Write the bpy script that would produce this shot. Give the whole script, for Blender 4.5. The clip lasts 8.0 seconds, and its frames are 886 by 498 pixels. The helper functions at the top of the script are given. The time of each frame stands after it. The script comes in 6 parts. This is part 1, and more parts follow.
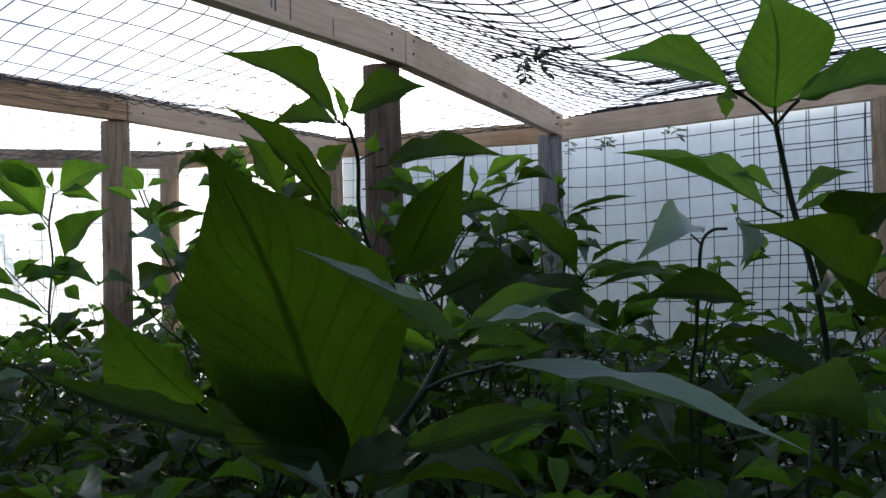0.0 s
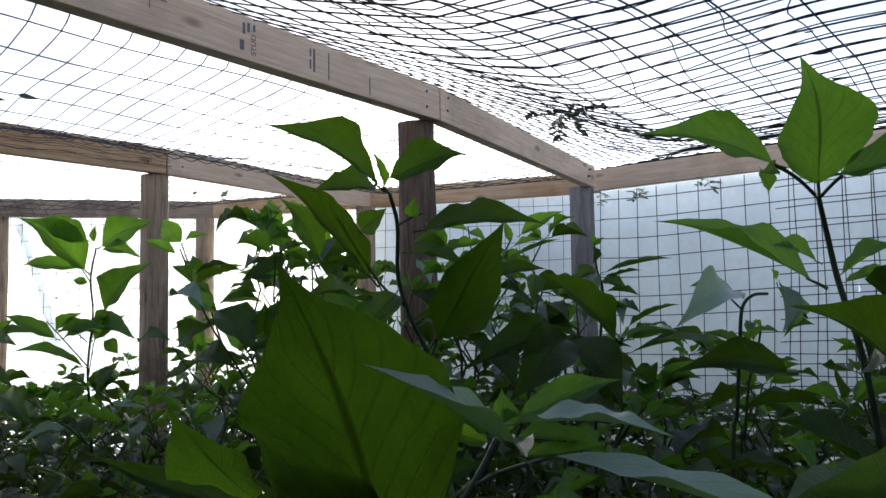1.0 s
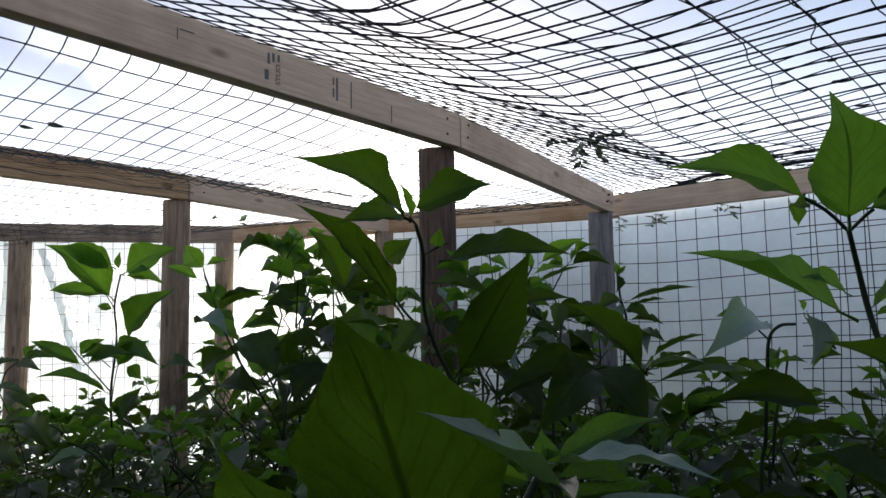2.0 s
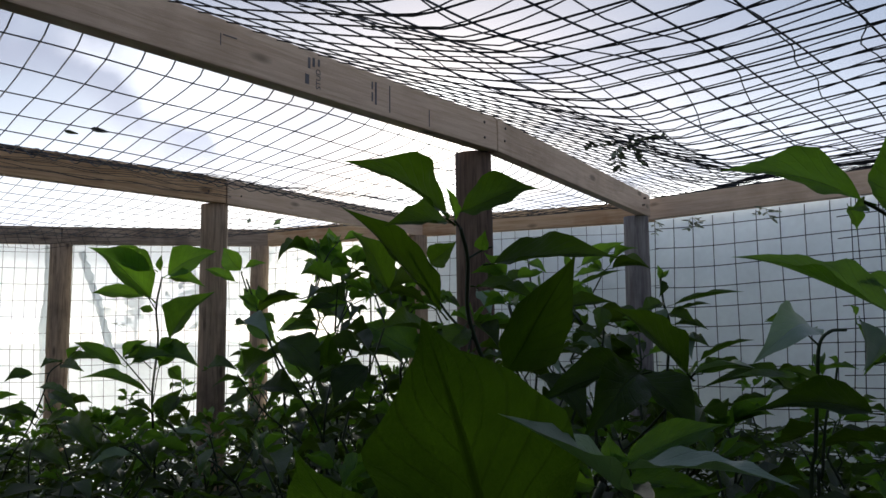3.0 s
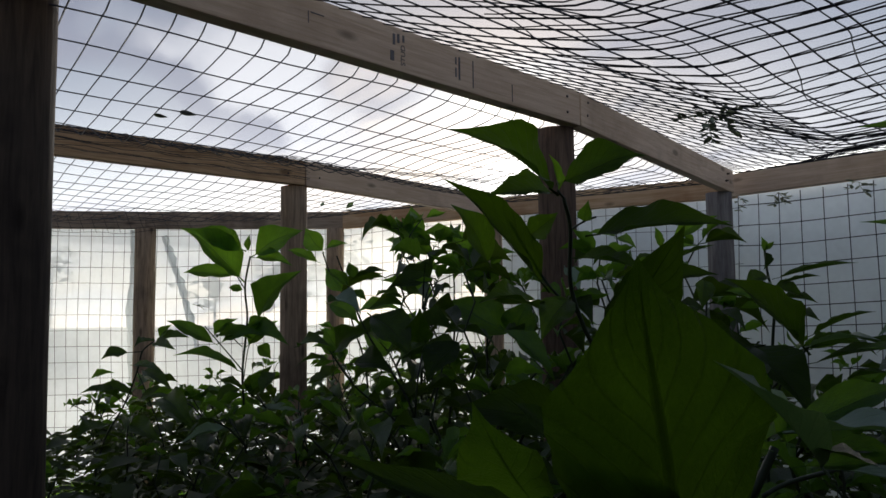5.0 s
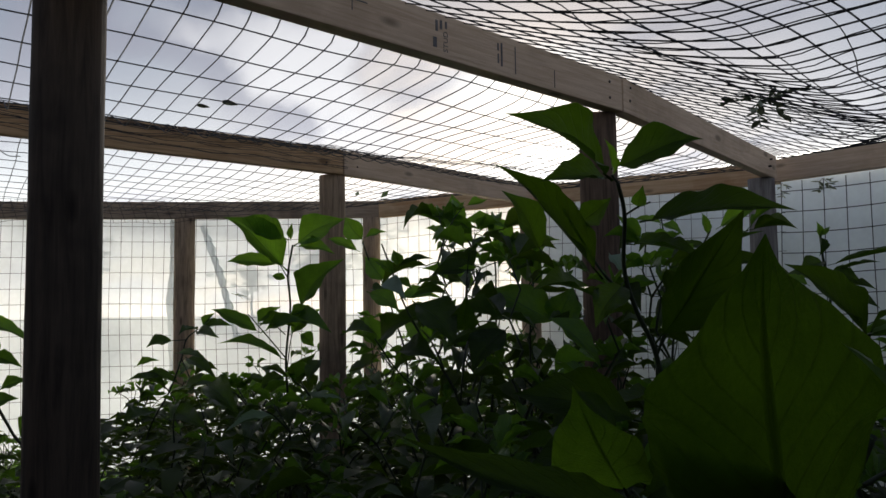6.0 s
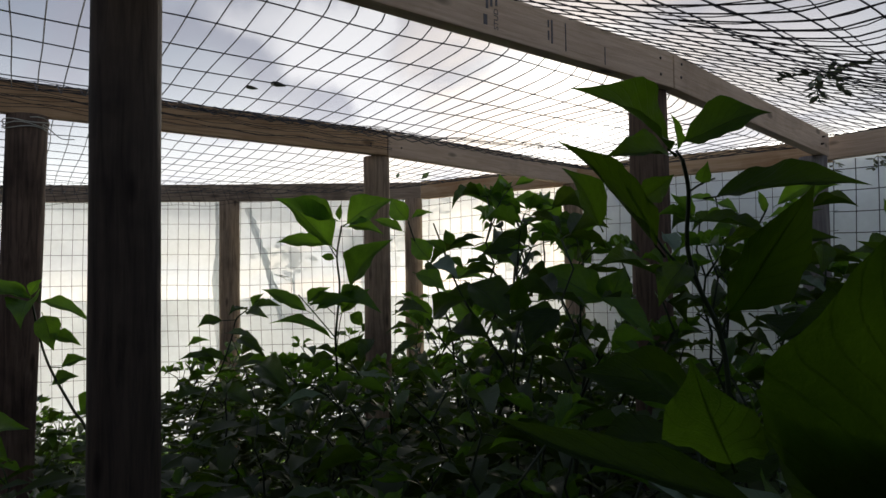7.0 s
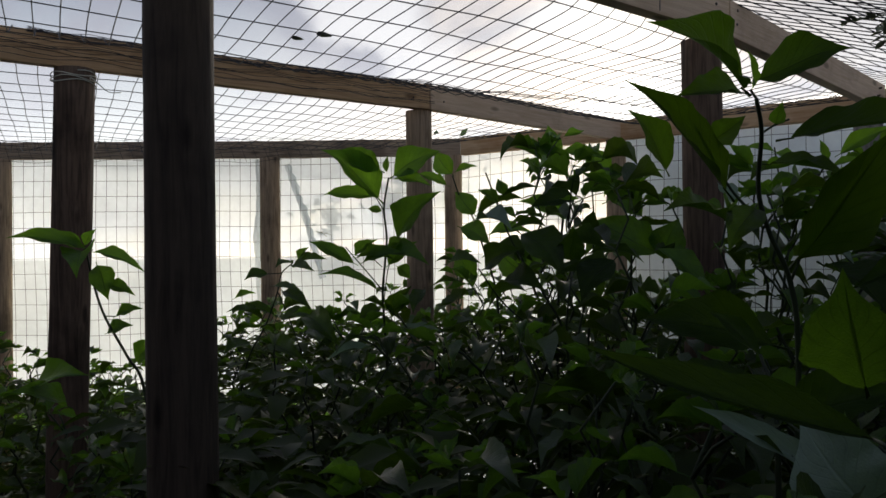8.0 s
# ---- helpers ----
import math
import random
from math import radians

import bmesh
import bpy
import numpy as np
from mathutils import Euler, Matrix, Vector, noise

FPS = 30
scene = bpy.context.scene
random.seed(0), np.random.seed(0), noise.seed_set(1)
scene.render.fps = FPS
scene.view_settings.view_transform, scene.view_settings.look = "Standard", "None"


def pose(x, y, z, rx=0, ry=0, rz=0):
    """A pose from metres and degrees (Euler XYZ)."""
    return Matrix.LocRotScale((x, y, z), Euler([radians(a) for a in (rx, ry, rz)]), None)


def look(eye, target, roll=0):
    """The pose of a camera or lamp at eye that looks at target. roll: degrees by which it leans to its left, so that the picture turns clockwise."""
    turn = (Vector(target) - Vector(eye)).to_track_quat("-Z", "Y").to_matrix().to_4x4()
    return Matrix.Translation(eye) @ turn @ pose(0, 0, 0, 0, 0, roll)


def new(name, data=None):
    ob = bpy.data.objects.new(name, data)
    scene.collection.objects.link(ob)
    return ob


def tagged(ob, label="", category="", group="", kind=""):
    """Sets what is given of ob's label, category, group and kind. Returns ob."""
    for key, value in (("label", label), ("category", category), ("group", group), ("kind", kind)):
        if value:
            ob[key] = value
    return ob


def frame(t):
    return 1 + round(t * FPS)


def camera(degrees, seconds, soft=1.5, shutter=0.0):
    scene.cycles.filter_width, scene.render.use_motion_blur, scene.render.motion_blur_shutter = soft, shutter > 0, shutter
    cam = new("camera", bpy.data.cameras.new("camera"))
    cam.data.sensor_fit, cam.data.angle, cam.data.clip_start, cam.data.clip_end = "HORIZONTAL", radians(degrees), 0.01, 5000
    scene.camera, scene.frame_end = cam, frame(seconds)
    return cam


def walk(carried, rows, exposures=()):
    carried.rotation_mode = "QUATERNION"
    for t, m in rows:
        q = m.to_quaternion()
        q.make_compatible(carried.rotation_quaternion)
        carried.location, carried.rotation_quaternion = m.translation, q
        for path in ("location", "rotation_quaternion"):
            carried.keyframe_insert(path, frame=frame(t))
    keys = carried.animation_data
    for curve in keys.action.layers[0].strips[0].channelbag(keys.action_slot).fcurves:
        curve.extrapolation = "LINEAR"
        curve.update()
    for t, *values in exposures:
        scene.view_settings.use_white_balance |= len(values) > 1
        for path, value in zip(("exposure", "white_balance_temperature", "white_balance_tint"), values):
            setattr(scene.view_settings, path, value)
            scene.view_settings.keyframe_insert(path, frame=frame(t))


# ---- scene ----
cam = camera(57.6, 8.0)
PATH = [
    (0, (0.093, 0.09, 1.253), (-1.141, 1.663, 1.287), -1.4),
    (0.5, (0.088, 0.082, 1.265), (-1.175, 1.629, 1.363), -1.2),
    (1, (0.089, 0.078, 1.276), (-1.196, 1.603, 1.424), -1.1),
    (1.5, (0.087, 0.073, 1.284), (-1.206, 1.587, 1.473), -1.0),
    (3, (0.07, 0.055, 1.284), (-1.295, 1.501, 1.5), -0.6),
    (3.5, (0.059, 0.053, 1.282), (-1.336, 1.471, 1.493), -0.6),
    (4, (0.05, 0.047, 1.282), (-1.375, 1.435, 1.483), -0.7),
    (4.5, (0.039, 0.043, 1.275), (-1.415, 1.404, 1.463), -0.7),
    (6, (0.007, 0.022, 1.27), (-1.528, 1.296, 1.421), -0.8),
    (6.5, (-0.004, 0.019, 1.267), (-1.564, 1.264, 1.395), -0.8),
    (7, (-0.014, 0.004, 1.266), (-1.608, 1.207, 1.374), -0.8),
    (7.5, (-0.026, -0.007, 1.261), (-1.646, 1.163, 1.341), -0.6),
    (8, (-0.046, -0.014, 1.248), (-1.692, 1.123, 1.259), -0.6),
]
walk(cam, [(t, look(eye, target, roll)) for t, eye, target, roll in PATH],
     exposures=[(0.0, 1.36, 6250, 10), (0.5, 1.56, 6250, 10), (1.0, 1.6, 6250, 10), (1.5, 1.36, 6300, 10), (3.0, 0.64, 6450, 10),
                (3.5, 0.46, 6500, 10), (4.5, 0.13, 6600, 10), (6.0, 0.08, 6850, 10), (6.5, 0.1, 6900, 10), (8.0, 0.12, 6900, 10)])

# ---- light ----
SUN_DIR = Vector((-0.672, 0.706, 0.222)).normalized()   # towards the low, hazy sun
world = bpy.data.worlds.new("hazy_sky")
scene.world = world
world.use_nodes = True


def build_world():
    nt = world.node_tree
    nt.nodes.clear()
    out = nt.nodes.new("ShaderNodeOutputWorld")
    bg = nt.nodes.new("ShaderNodeBackground")
    sky = nt.nodes.new("ShaderNodeTexSky")
    sky.sky_type = "NISHITA"
    sky.sun_disc = False
    sky.sun_elevation = math.asin(SUN_DIR.z)
    sky.sun_rotation = math.atan2(SUN_DIR.x, SUN_DIR.y)
    sky.dust_density = 0.6
    sky.air_density = 1.0
    co = nt.nodes.new("ShaderNodeTexCoord")
    # thin broken cloud over the whole sky
    noise_a = nt.nodes.new("ShaderNodeTexNoise")
    noise_a.inputs["Scale"].default_value = 1.25
    noise_a.inputs["Detail"].default_value = 6
    noise_a.inputs["Roughness"].default_value = 0.5
    noise_a.inputs["Distortion"].default_value = 0.5
    split = nt.nodes.new("ShaderNodeSeparateXYZ")
    nt.links.new(co.outputs["Generated"], split.inputs[0])
    rise = nt.nodes.new("ShaderNodeMath")
    rise.operation = "ADD"
    rise.inputs[1].default_value = 0.16
    nt.links.new(split.outputs["Z"], rise.inputs[0])
    lift = nt.nodes.new("ShaderNodeMath")
    lift.operation = "MAXIMUM"
    lift.inputs[1].default_value = 0.05
    nt.links.new(rise.outputs[0], lift.inputs[0])
    over = nt.nodes.new("ShaderNodeMath")
    over.operation = "DIVIDE"
    over.inputs[0].default_value = 1.0
    nt.links.new(lift.outputs[0], over.inputs[1])
    deck = nt.nodes.new("ShaderNodeVectorMath")
    deck.operation = "SCALE"
    nt.links.new(co.outputs["Generated"], deck.inputs[0])
    nt.links.new(over.outputs[0], deck.inputs["Scale"])
    mapping = nt.nodes.new("ShaderNodeMapping")
    mapping.inputs["Rotation"].default_value = (0, 0, CLOUD[2])
    mapping.inputs["Location"].default_value = (CLOUD[0], CLOUD[1], 0)
    mapping.inputs["Scale"].default_value = (0.75, 1.5, 0.2)
    nt.links.new(deck.outputs[0], mapping.inputs["Vector"])
    nt.links.new(mapping.outputs["Vector"], noise_a.inputs["Vector"])
    ramp = nt.nodes.new("ShaderNodeMapRange")
    ramp.interpolation_type = "SMOOTHSTEP"
    ramp.inputs["From Min"].default_value = 0.40
    ramp.inputs["From Max"].default_value = 0.62
    nt.links.new(noise_a.outputs["Fac"], ramp.inputs["Value"])
    # how near the sun: the bright aureole in the haze
    dot = nt.nodes.new("ShaderNodeVectorMath")
    dot.operation = "DOT_PRODUCT"
    dot.inputs[1].default_value = SUN_DIR
    nt.links.new(co.outputs["Generated"], dot.inputs[0])

    def lobe(power, gain):
        c = nt.nodes.new("ShaderNodeMath")
        c.operation = "MAXIMUM"
        c.inputs[1].default_value = 0.0
        nt.links.new(dot.outputs["Value"], c.inputs[0])
        p = nt.nodes.new("ShaderNodeMath")
        p.operation = "POWER"
        p.inputs[1].default_value = power
        nt.links.new(c.outputs[0], p.inputs[0])
        g = nt.nodes.new("ShaderNodeMath")
        g.operation = "MULTIPLY"
        g.inputs[1].default_value = gain
        nt.links.new(p.outputs[0], g.inputs[0])
        return g.outputs[0]

    def add(a, b):
        n = nt.nodes.new("ShaderNodeMath")
        n.operation = "ADD"
        for i, s in enumerate((a, b)):
            if isinstance(s, float):
                n.inputs[i].default_value = s
            else:
                nt.links.new(s, n.inputs[i])
        return n.outputs[0]

    # bright haze low over the horizon, strongest under the sun
    high = nt.nodes.new("ShaderNodeSeparateXYZ")
    nt.links.new(co.outputs["Generated"], high.inputs[0])
    haze = None
    for op, value in (("ABSOLUTE", 0.0), ("SUBTRACT", 1.0), ("POWER", 7.5), ("MULTIPLY", HAZE)):
        n = nt.nodes.new("ShaderNodeMath")
        n.operation = op
        slot = 0
        if op == "SUBTRACT":
            n.inputs[0].default_value, slot = value, 1
        elif op != "ABSOLUTE":
            n.inputs[1].default_value = value
        nt.links.new(high.outputs["Z"] if haze is None else haze, n.inputs[slot])
        haze = n.outputs[0]
    part_sun = nt.nodes.new("ShaderNodeMath")
    part_sun.operation = "MULTIPLY"
    nt.links.new(haze, part_sun.inputs[0])
    nt.links.new(add(lobe(1.6, 0.55), 0.55), part_sun.inputs[1])
    near = add(add(lobe(320.0, SUN_GLOW[0]), lobe(18.0, SUN_GLOW[1])), lobe(3.0, 0.7))
    warm = nt.nodes.new("ShaderNodeVectorMath")
    warm.operation = "SCALE"
    warm.inputs[0].default_value = (1.0, 0.955, 0.82)
    nt.links.new(near, warm.inputs["Scale"])
    cloud = nt.nodes.new("ShaderNodeVectorMath")
    cloud.operation = "ADD"
    cloud.inputs[1].default_value = tuple(SUN_GLOW[2] * c for c in (0.83, 0.94, 1.32))
    nt.links.new(warm.outputs[0], cloud.inputs[0])
    # a long bank of sunlit cloud to the left of the sun
    def along(axis, width):
        d = nt.nodes.new("ShaderNodeVectorMath")
        d.operation = "DOT_PRODUCT"
        d.inputs[1].default_value = axis
        nt.links.new(ragged.outputs[0], d.inputs[0])
        w = nt.nodes.new("ShaderNodeMath")
        w.operation = "DIVIDE"
        w.inputs[1].default_value = width
        nt.links.new(d.outputs["Value"], w.inputs[0])
        q = nt.nodes.new("ShaderNodeMath")
        q.operation = "MULTIPLY"
        nt.links.new(w.outputs[0], q.inputs[0])
        nt.links.new(w.outputs[0], q.inputs[1])
        return q.outputs[0]

    torn = nt.nodes.new("ShaderNodeTexNoise")
    torn.inputs["Scale"].default_value = 7.0
    torn.inputs["Detail"].default_value = 5.0
    nt.links.new(co.outputs["Generated"], torn.inputs["Vector"])
    ragged = nt.nodes.new("ShaderNodeVectorMath")
    ragged.operation = "MULTIPLY_ADD"
    ragged.inputs[1].default_value = (0.22, 0.22, 0.22)
    nt.links.new(torn.outputs["Color"], ragged.inputs[0])
    off = nt.nodes.new("ShaderNodeVectorMath")
    off.operation = "SUBTRACT"
    off.inputs[1].default_value = (0.11, 0.11, 0.11)
    nt.links.new(co.outputs["Generated"], off.inputs[0])
    nt.links.new(off.outputs[0], ragged.inputs[2])
    oval = add(along((0.323, 0.828, -0.459), 0.15), along((-0.455, -0.289, -0.842), 0.045))
    front = nt.nodes.new("ShaderNodeMath")
    front.operation = "GREATER_THAN"
    front.inputs[1].default_value = 0.2
    nt.links.new(dot.outputs["Value"], front.inputs[0])
    bank = nt.nodes.new("ShaderNodeMapRange")
    bank.interpolation_type = "SMOOTHERSTEP"
    bank.inputs["From Min"].default_value = 2.2
    bank.inputs["From Max"].default_value = 0.0
    nt.links.new(oval, bank.inputs["Value"])
    lit_bank = nt.nodes.new("ShaderNodeMath")
    lit_bank.operation = "MULTIPLY"
    nt.links.new(bank.outputs[0], lit_bank.inputs[0])
    nt.links.new(front.outputs[0], lit_bank.inputs[1])
    cover = nt.nodes.new("ShaderNodeMath")
    cover.operation = "MAXIMUM"
    nt.links.new(ramp.outputs["Result"], cover.inputs[0])
    nt.links.new(lit_bank.outputs[0], cover.inputs[1])
    sunny = nt.nodes.new("ShaderNodeVectorMath")
    sunny.operation = "MULTIPLY_ADD"
    sunny.inputs[1].default_value = (BANK, BANK * 0.98, BANK * 0.88)
    nt.links.new(lit_bank.outputs[0], sunny.inputs[0])
    nt.links.new(cloud.outputs[0], sunny.inputs[2])
    cloud = sunny
    mix = nt.nodes.new("ShaderNodeMix")
    mix.data_type = "RGBA"
    nt.links.new(cover.outputs[0], mix.inputs["Factor"])
    veil = nt.nodes.new("ShaderNodeVectorMath")
    veil.operation = "MULTIPLY_ADD"
    veil.inputs[1].default_value = (0.15, 0.145, 0.15)
    nt.links.new(cloud.outputs[0], veil.inputs[0])
    blue = nt.nodes.new("ShaderNodeVectorMath")
    blue.operation = "MULTIPLY"
    blue.inputs[1].default_value = (1.0, 1.0, 1.07)
    nt.links.new(sky.outputs["Color"], blue.inputs[0])
    nt.links.new(blue.outputs[0], veil.inputs[2])
    nt.links.new(veil.outputs[0], mix.inputs["A"])
    nt.links.new(cloud.outputs[0], mix.inputs["B"])
    mist = nt.nodes.new("ShaderNodeVectorMath")
    mist.operation = "MULTIPLY_ADD"
    mist.inputs[1].default_value = (1.0, 0.985, 0.95)
    nt.links.new(part_sun.outputs[0], mist.inputs[0])
    nt.links.new(mix.outputs["Result"], mist.inputs[2])
    nt.links.new(mist.outputs[0], bg.inputs["Color"])
    bg.inputs["Strength"].default_value = SKY_STRENGTH
    nt.links.new(bg.outputs[0], out.inputs[0])


SKY_STRENGTH = 0.12
SUN_GLOW = (60.0, 1.0, 4.2)
CLOUD = (6.3, 2.1, 0.8)
HAZE = 44.0
BANK = 9.0
build_world()
sun_data = bpy.data.lights.new("sun", "SUN")
sun_data.energy, sun_data.angle, sun_data.color = 1.85, radians(5.0), (1.0, 0.915, 0.79)
sun = new("sun", sun_data)
sun.matrix_world = look(SUN_DIR * 40, (0, 0, 0))


# ---- materials ----
def material(name):
    m = bpy.data.materials.new(name)
    m.use_nodes = True
    nt = m.node_tree
    nt.nodes.clear()
    return m, nt, nt.nodes.new("ShaderNodeOutputMaterial")


def node(nt, kind, **values):
    n = nt.nodes.new(kind)
    for key, value in values.items():
        n.inputs[key.replace("_", " ")].default_value = value
    return n


def ramp_node(nt, source, stops):
    r = nt.nodes.new("ShaderNodeValToRGB")
    el = r.color_ramp.elements
    while len(el) < len(stops):
        el.new(0.5)
    for e, (p, c) in zip(el, stops):
        e.position, e.color = p, (*c, 1)
    nt.links.new(source, r.inputs["Fac"])
    return r.outputs["Color"]


def mix_rgb(nt, fac, a, b, blend="MIX"):
    n = nt.nodes.new("ShaderNodeMix")
    n.data_type, n.blend_type = "RGBA", blend
    for key, s in (("Factor", fac), ("A", a), ("B", b)):
        if hasattr(s, "is_output"):
            nt.links.new(s, n.inputs[key])
        else:
            n.inputs[key].default_value = s if isinstance(s, float) else (*s, 1)
    return n.outputs["Result"]


def bump(nt, height, strength, distance):
    b = node(nt, "ShaderNodeBump", Strength=strength, Distance=distance)
    nt.links.new(height, b.inputs["Height"])
    return b.outputs["Normal"]


def wood(name, light, dark, stain, rough=0.75, along=(1, 18, 18), grime=0.5):
    m, nt, out = material(name)
    co = nt.nodes.new("ShaderNodeTexCoord")
    info = nt.nodes.new("ShaderNodeObjectInfo")
    shift = nt.nodes.new("ShaderNodeVectorMath")
    shift.operation = "MULTIPLY_ADD"
    shift.inputs[1].default_value = (7.0, 5.0, 3.0)
    nt.links.new(info.outputs["Random"], shift.inputs[0])
    nt.links.new(co.outputs["Object"], shift.inputs[2])
    mp = nt.nodes.new("ShaderNodeMapping")
    mp.inputs["Scale"].default_value = along
    nt.links.new(shift.outputs[0], mp.inputs["Vector"])
    grain = node(nt, "ShaderNodeTexNoise", Scale=6.0, Detail=6.0, Roughness=0.65, Distortion=0.6)
    nt.links.new(mp.outputs[0], grain.inputs["Vector"])
    col = ramp_node(nt, grain.outputs["Fac"], ((0.3, dark), (0.62, light)))
    blotch = node(nt, "ShaderNodeTexNoise", Scale=4.5, Detail=4.0, Roughness=0.6)
    nt.links.new(shift.outputs[0], blotch.inputs["Vector"])
    spot = nt.nodes.new("ShaderNodeMapRange")
    spot.inputs["From Min"].default_value = 0.5
    spot.inputs["From Max"].default_value = 0.72
    spot.inputs["To Max"].default_value = grime
    nt.links.new(blotch.outputs["Fac"], spot.inputs["Value"])
    col = mix_rgb(nt, spot.outputs[0], col, stain)
    # knots
    knots = node(nt, "ShaderNodeTexVoronoi", Scale=1.0)
    mk = nt.nodes.new("ShaderNodeMapping")
    mk.inputs["Scale"].default_value = tuple(5.0 if a == min(along) else 14.0 for a in along)
    nt.links.new(shift.outputs[0], mk.inputs["Vector"])
    nt.links.new(mk.outputs[0], knots.inputs["Vector"])
    kr = nt.nodes.new("ShaderNodeMapRange")
    kr.inputs["From Min"].default_value = 0.17
    kr.inputs["From Max"].default_value = 0.08
    kr.inputs["To Max"].default_value = 0.75
    nt.links.new(knots.outputs["Distance"], kr.inputs["Value"])
    col = mix_rgb(nt, kr.outputs[0], col, tuple(c * 0.35 for c in dark))
    bs = node(nt, "ShaderNodeBsdfPrincipled", Roughness=rough)
    bs.inputs["Specular IOR Level"].default_value = 0.25
    nt.links.new(col, bs.inputs["Base Color"])
    nt.links.new(bump(nt, grain.outputs["Fac"], 0.5, 0.003), bs.inputs["Normal"])
    nt.links.new(bs.outputs[0], out.inputs[0])
    return m


PINE = wood("pale_pine", (0.76, 0.585, 0.43), (0.58, 0.41, 0.27), (0.30, 0.19, 0.11))
PINE_ORANGE = wood("resinous_pine", (0.68, 0.48, 0.30), (0.48, 0.29, 0.14), (0.36, 0.15, 0.05), grime=0.6)
PINE_OLD = wood("stained_pine", (0.44, 0.34, 0.25), (0.22, 0.16, 0.11), (0.09, 0.065, 0.05), grime=0.8)
POST_WOOD = wood("peeled_pole", (0.52, 0.38, 0.25), (0.20, 0.14, 0.09), (0.05, 0.033, 0.025), along=(14, 14, 1), rough=0.85, grime=0.6)
# a darker brown than the other poles
POST_DARK = wood("dark_brown_pole", (0.115, 0.088, 0.064), (0.05, 0.038, 0.029), (0.025, 0.02, 0.018), along=(14, 14, 1), rough=0.8, grime=0.6)
PINE_WARM = wood("warm_pine", (0.68, 0.46, 0.27), (0.44, 0.26, 0.125), (0.18, 0.10, 0.05))
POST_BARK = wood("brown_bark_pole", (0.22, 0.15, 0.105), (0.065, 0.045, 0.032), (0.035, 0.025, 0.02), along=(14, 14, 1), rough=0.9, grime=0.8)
POST_GREY = wood("grey_pole", (0.30, 0.28, 0.26), (0.14, 0.12, 0.115), (0.08, 0.07, 0.065), along=(14, 14, 1), rough=0.85, grime=0.5)


def film_material(name, clear, tint, gloss=0.08, dirt_and_shade=0.35, passed=(0.96, 0.97, 0.98)):
    """Polythene: part clear, part milky; dust, dried drips and soft shade mottling make it uneven."""
    m, nt, out = material(name)
    co = nt.nodes.new("ShaderNodeTexCoord")
    n1 = node(nt, "ShaderNodeTexNoise", Scale=2.3, Detail=5.0, Roughness=0.6)
    nt.links.new(co.outputs["Object"], n1.inputs["Vector"])
    n2 = node(nt, "ShaderNodeTexNoise", Scale=38.0, Detail=3.0)
    nt.links.new(co.outputs["Object"], n2.inputs["Vector"])
    col = ramp_node(nt, n1.outputs["Fac"], ((0.3, tuple(c * (1 - dirt_and_shade) for c in tint)), (0.65, tint)))
    tr = nt.nodes.new("ShaderNodeBsdfTranslucent")
    df = nt.nodes.new("ShaderNodeBsdfDiffuse")
    nt.links.new(col, tr.inputs["Color"])
    nt.links.new(col, df.inputs["Color"])
    milk = node(nt, "ShaderNodeMixShader", Fac=0.2)
    nt.links.new(tr.outputs[0], milk.inputs[1])
    nt.links.new(df.outputs[0], milk.inputs[2])
    tp = nt.nodes.new("ShaderNodeBsdfTransparent")
    tp.inputs["Color"].default_value = (*passed, 1)
    fac = nt.nodes.new("ShaderNodeMapRange")
    fac.inputs["To Min"].default_value = min(1.0, 1.15 * (1 - clear))
    fac.inputs["To Max"].default_value = 0.85 * (1 - clear)
    nt.links.new(n2.outputs["Fac"], fac.inputs["Value"])
    body = nt.nodes.new("ShaderNodeMixShader")
    nt.links.new(fac.outputs[0], body.inputs[0])
    nt.links.new(tp.outputs[0], body.inputs[1])
    nt.links.new(milk.outputs[0], body.inputs[2])
    gl = node(nt, "ShaderNodeBsdfGlossy", Roughness=0.25)
    top = node(nt, "ShaderNodeMixShader", Fac=gloss)
    nt.links.new(body.outputs[0], top.inputs[1])
    nt.links.new(gl.outputs[0], top.inputs[2])
    nt.links.new(top.outputs[0], out.inputs[0])
    return m


# the walls' 0.22 unevenness also holds some mottled leaf shade
WALL_FILM = film_material("milky_polythene", 0.0, (0.88, 0.935, 0.95), 0.04, 0.22)
ROOF_FILM = film_material("clear_polythene", 0.92, (0.70, 0.71, 0.72), 0.03, 0.4, (0.42, 0.43, 0.455))


def plain(name, color, rough=0.6, spec=0.4, vary=0.3, scale=30.0):
    m, nt, out = material(name)
    co = nt.nodes.new("ShaderNodeTexCoord")
    n = node(nt, "ShaderNodeTexNoise", Scale=scale, Detail=4.0)
    nt.links.new(co.outputs["Object"], n.inputs["Vector"])
    col = ramp_node(nt, n.outputs["Fac"], ((0.3, tuple(c * (1 - vary) for c in color)), (0.7, tuple(min(1, c * (1 + vary)) for c in color))))
    bs = node(nt, "ShaderNodeBsdfPrincipled", Roughness=rough)
    bs.inputs["Specular IOR Level"].default_value = spec
    nt.links.new(col, bs.inputs["Base Color"])
    nt.links.new(bump(nt, n.outputs["Fac"], 0.4, 0.004), bs.inputs["Normal"])
    nt.links.new(bs.outputs[0], out.inputs[0])
    return m


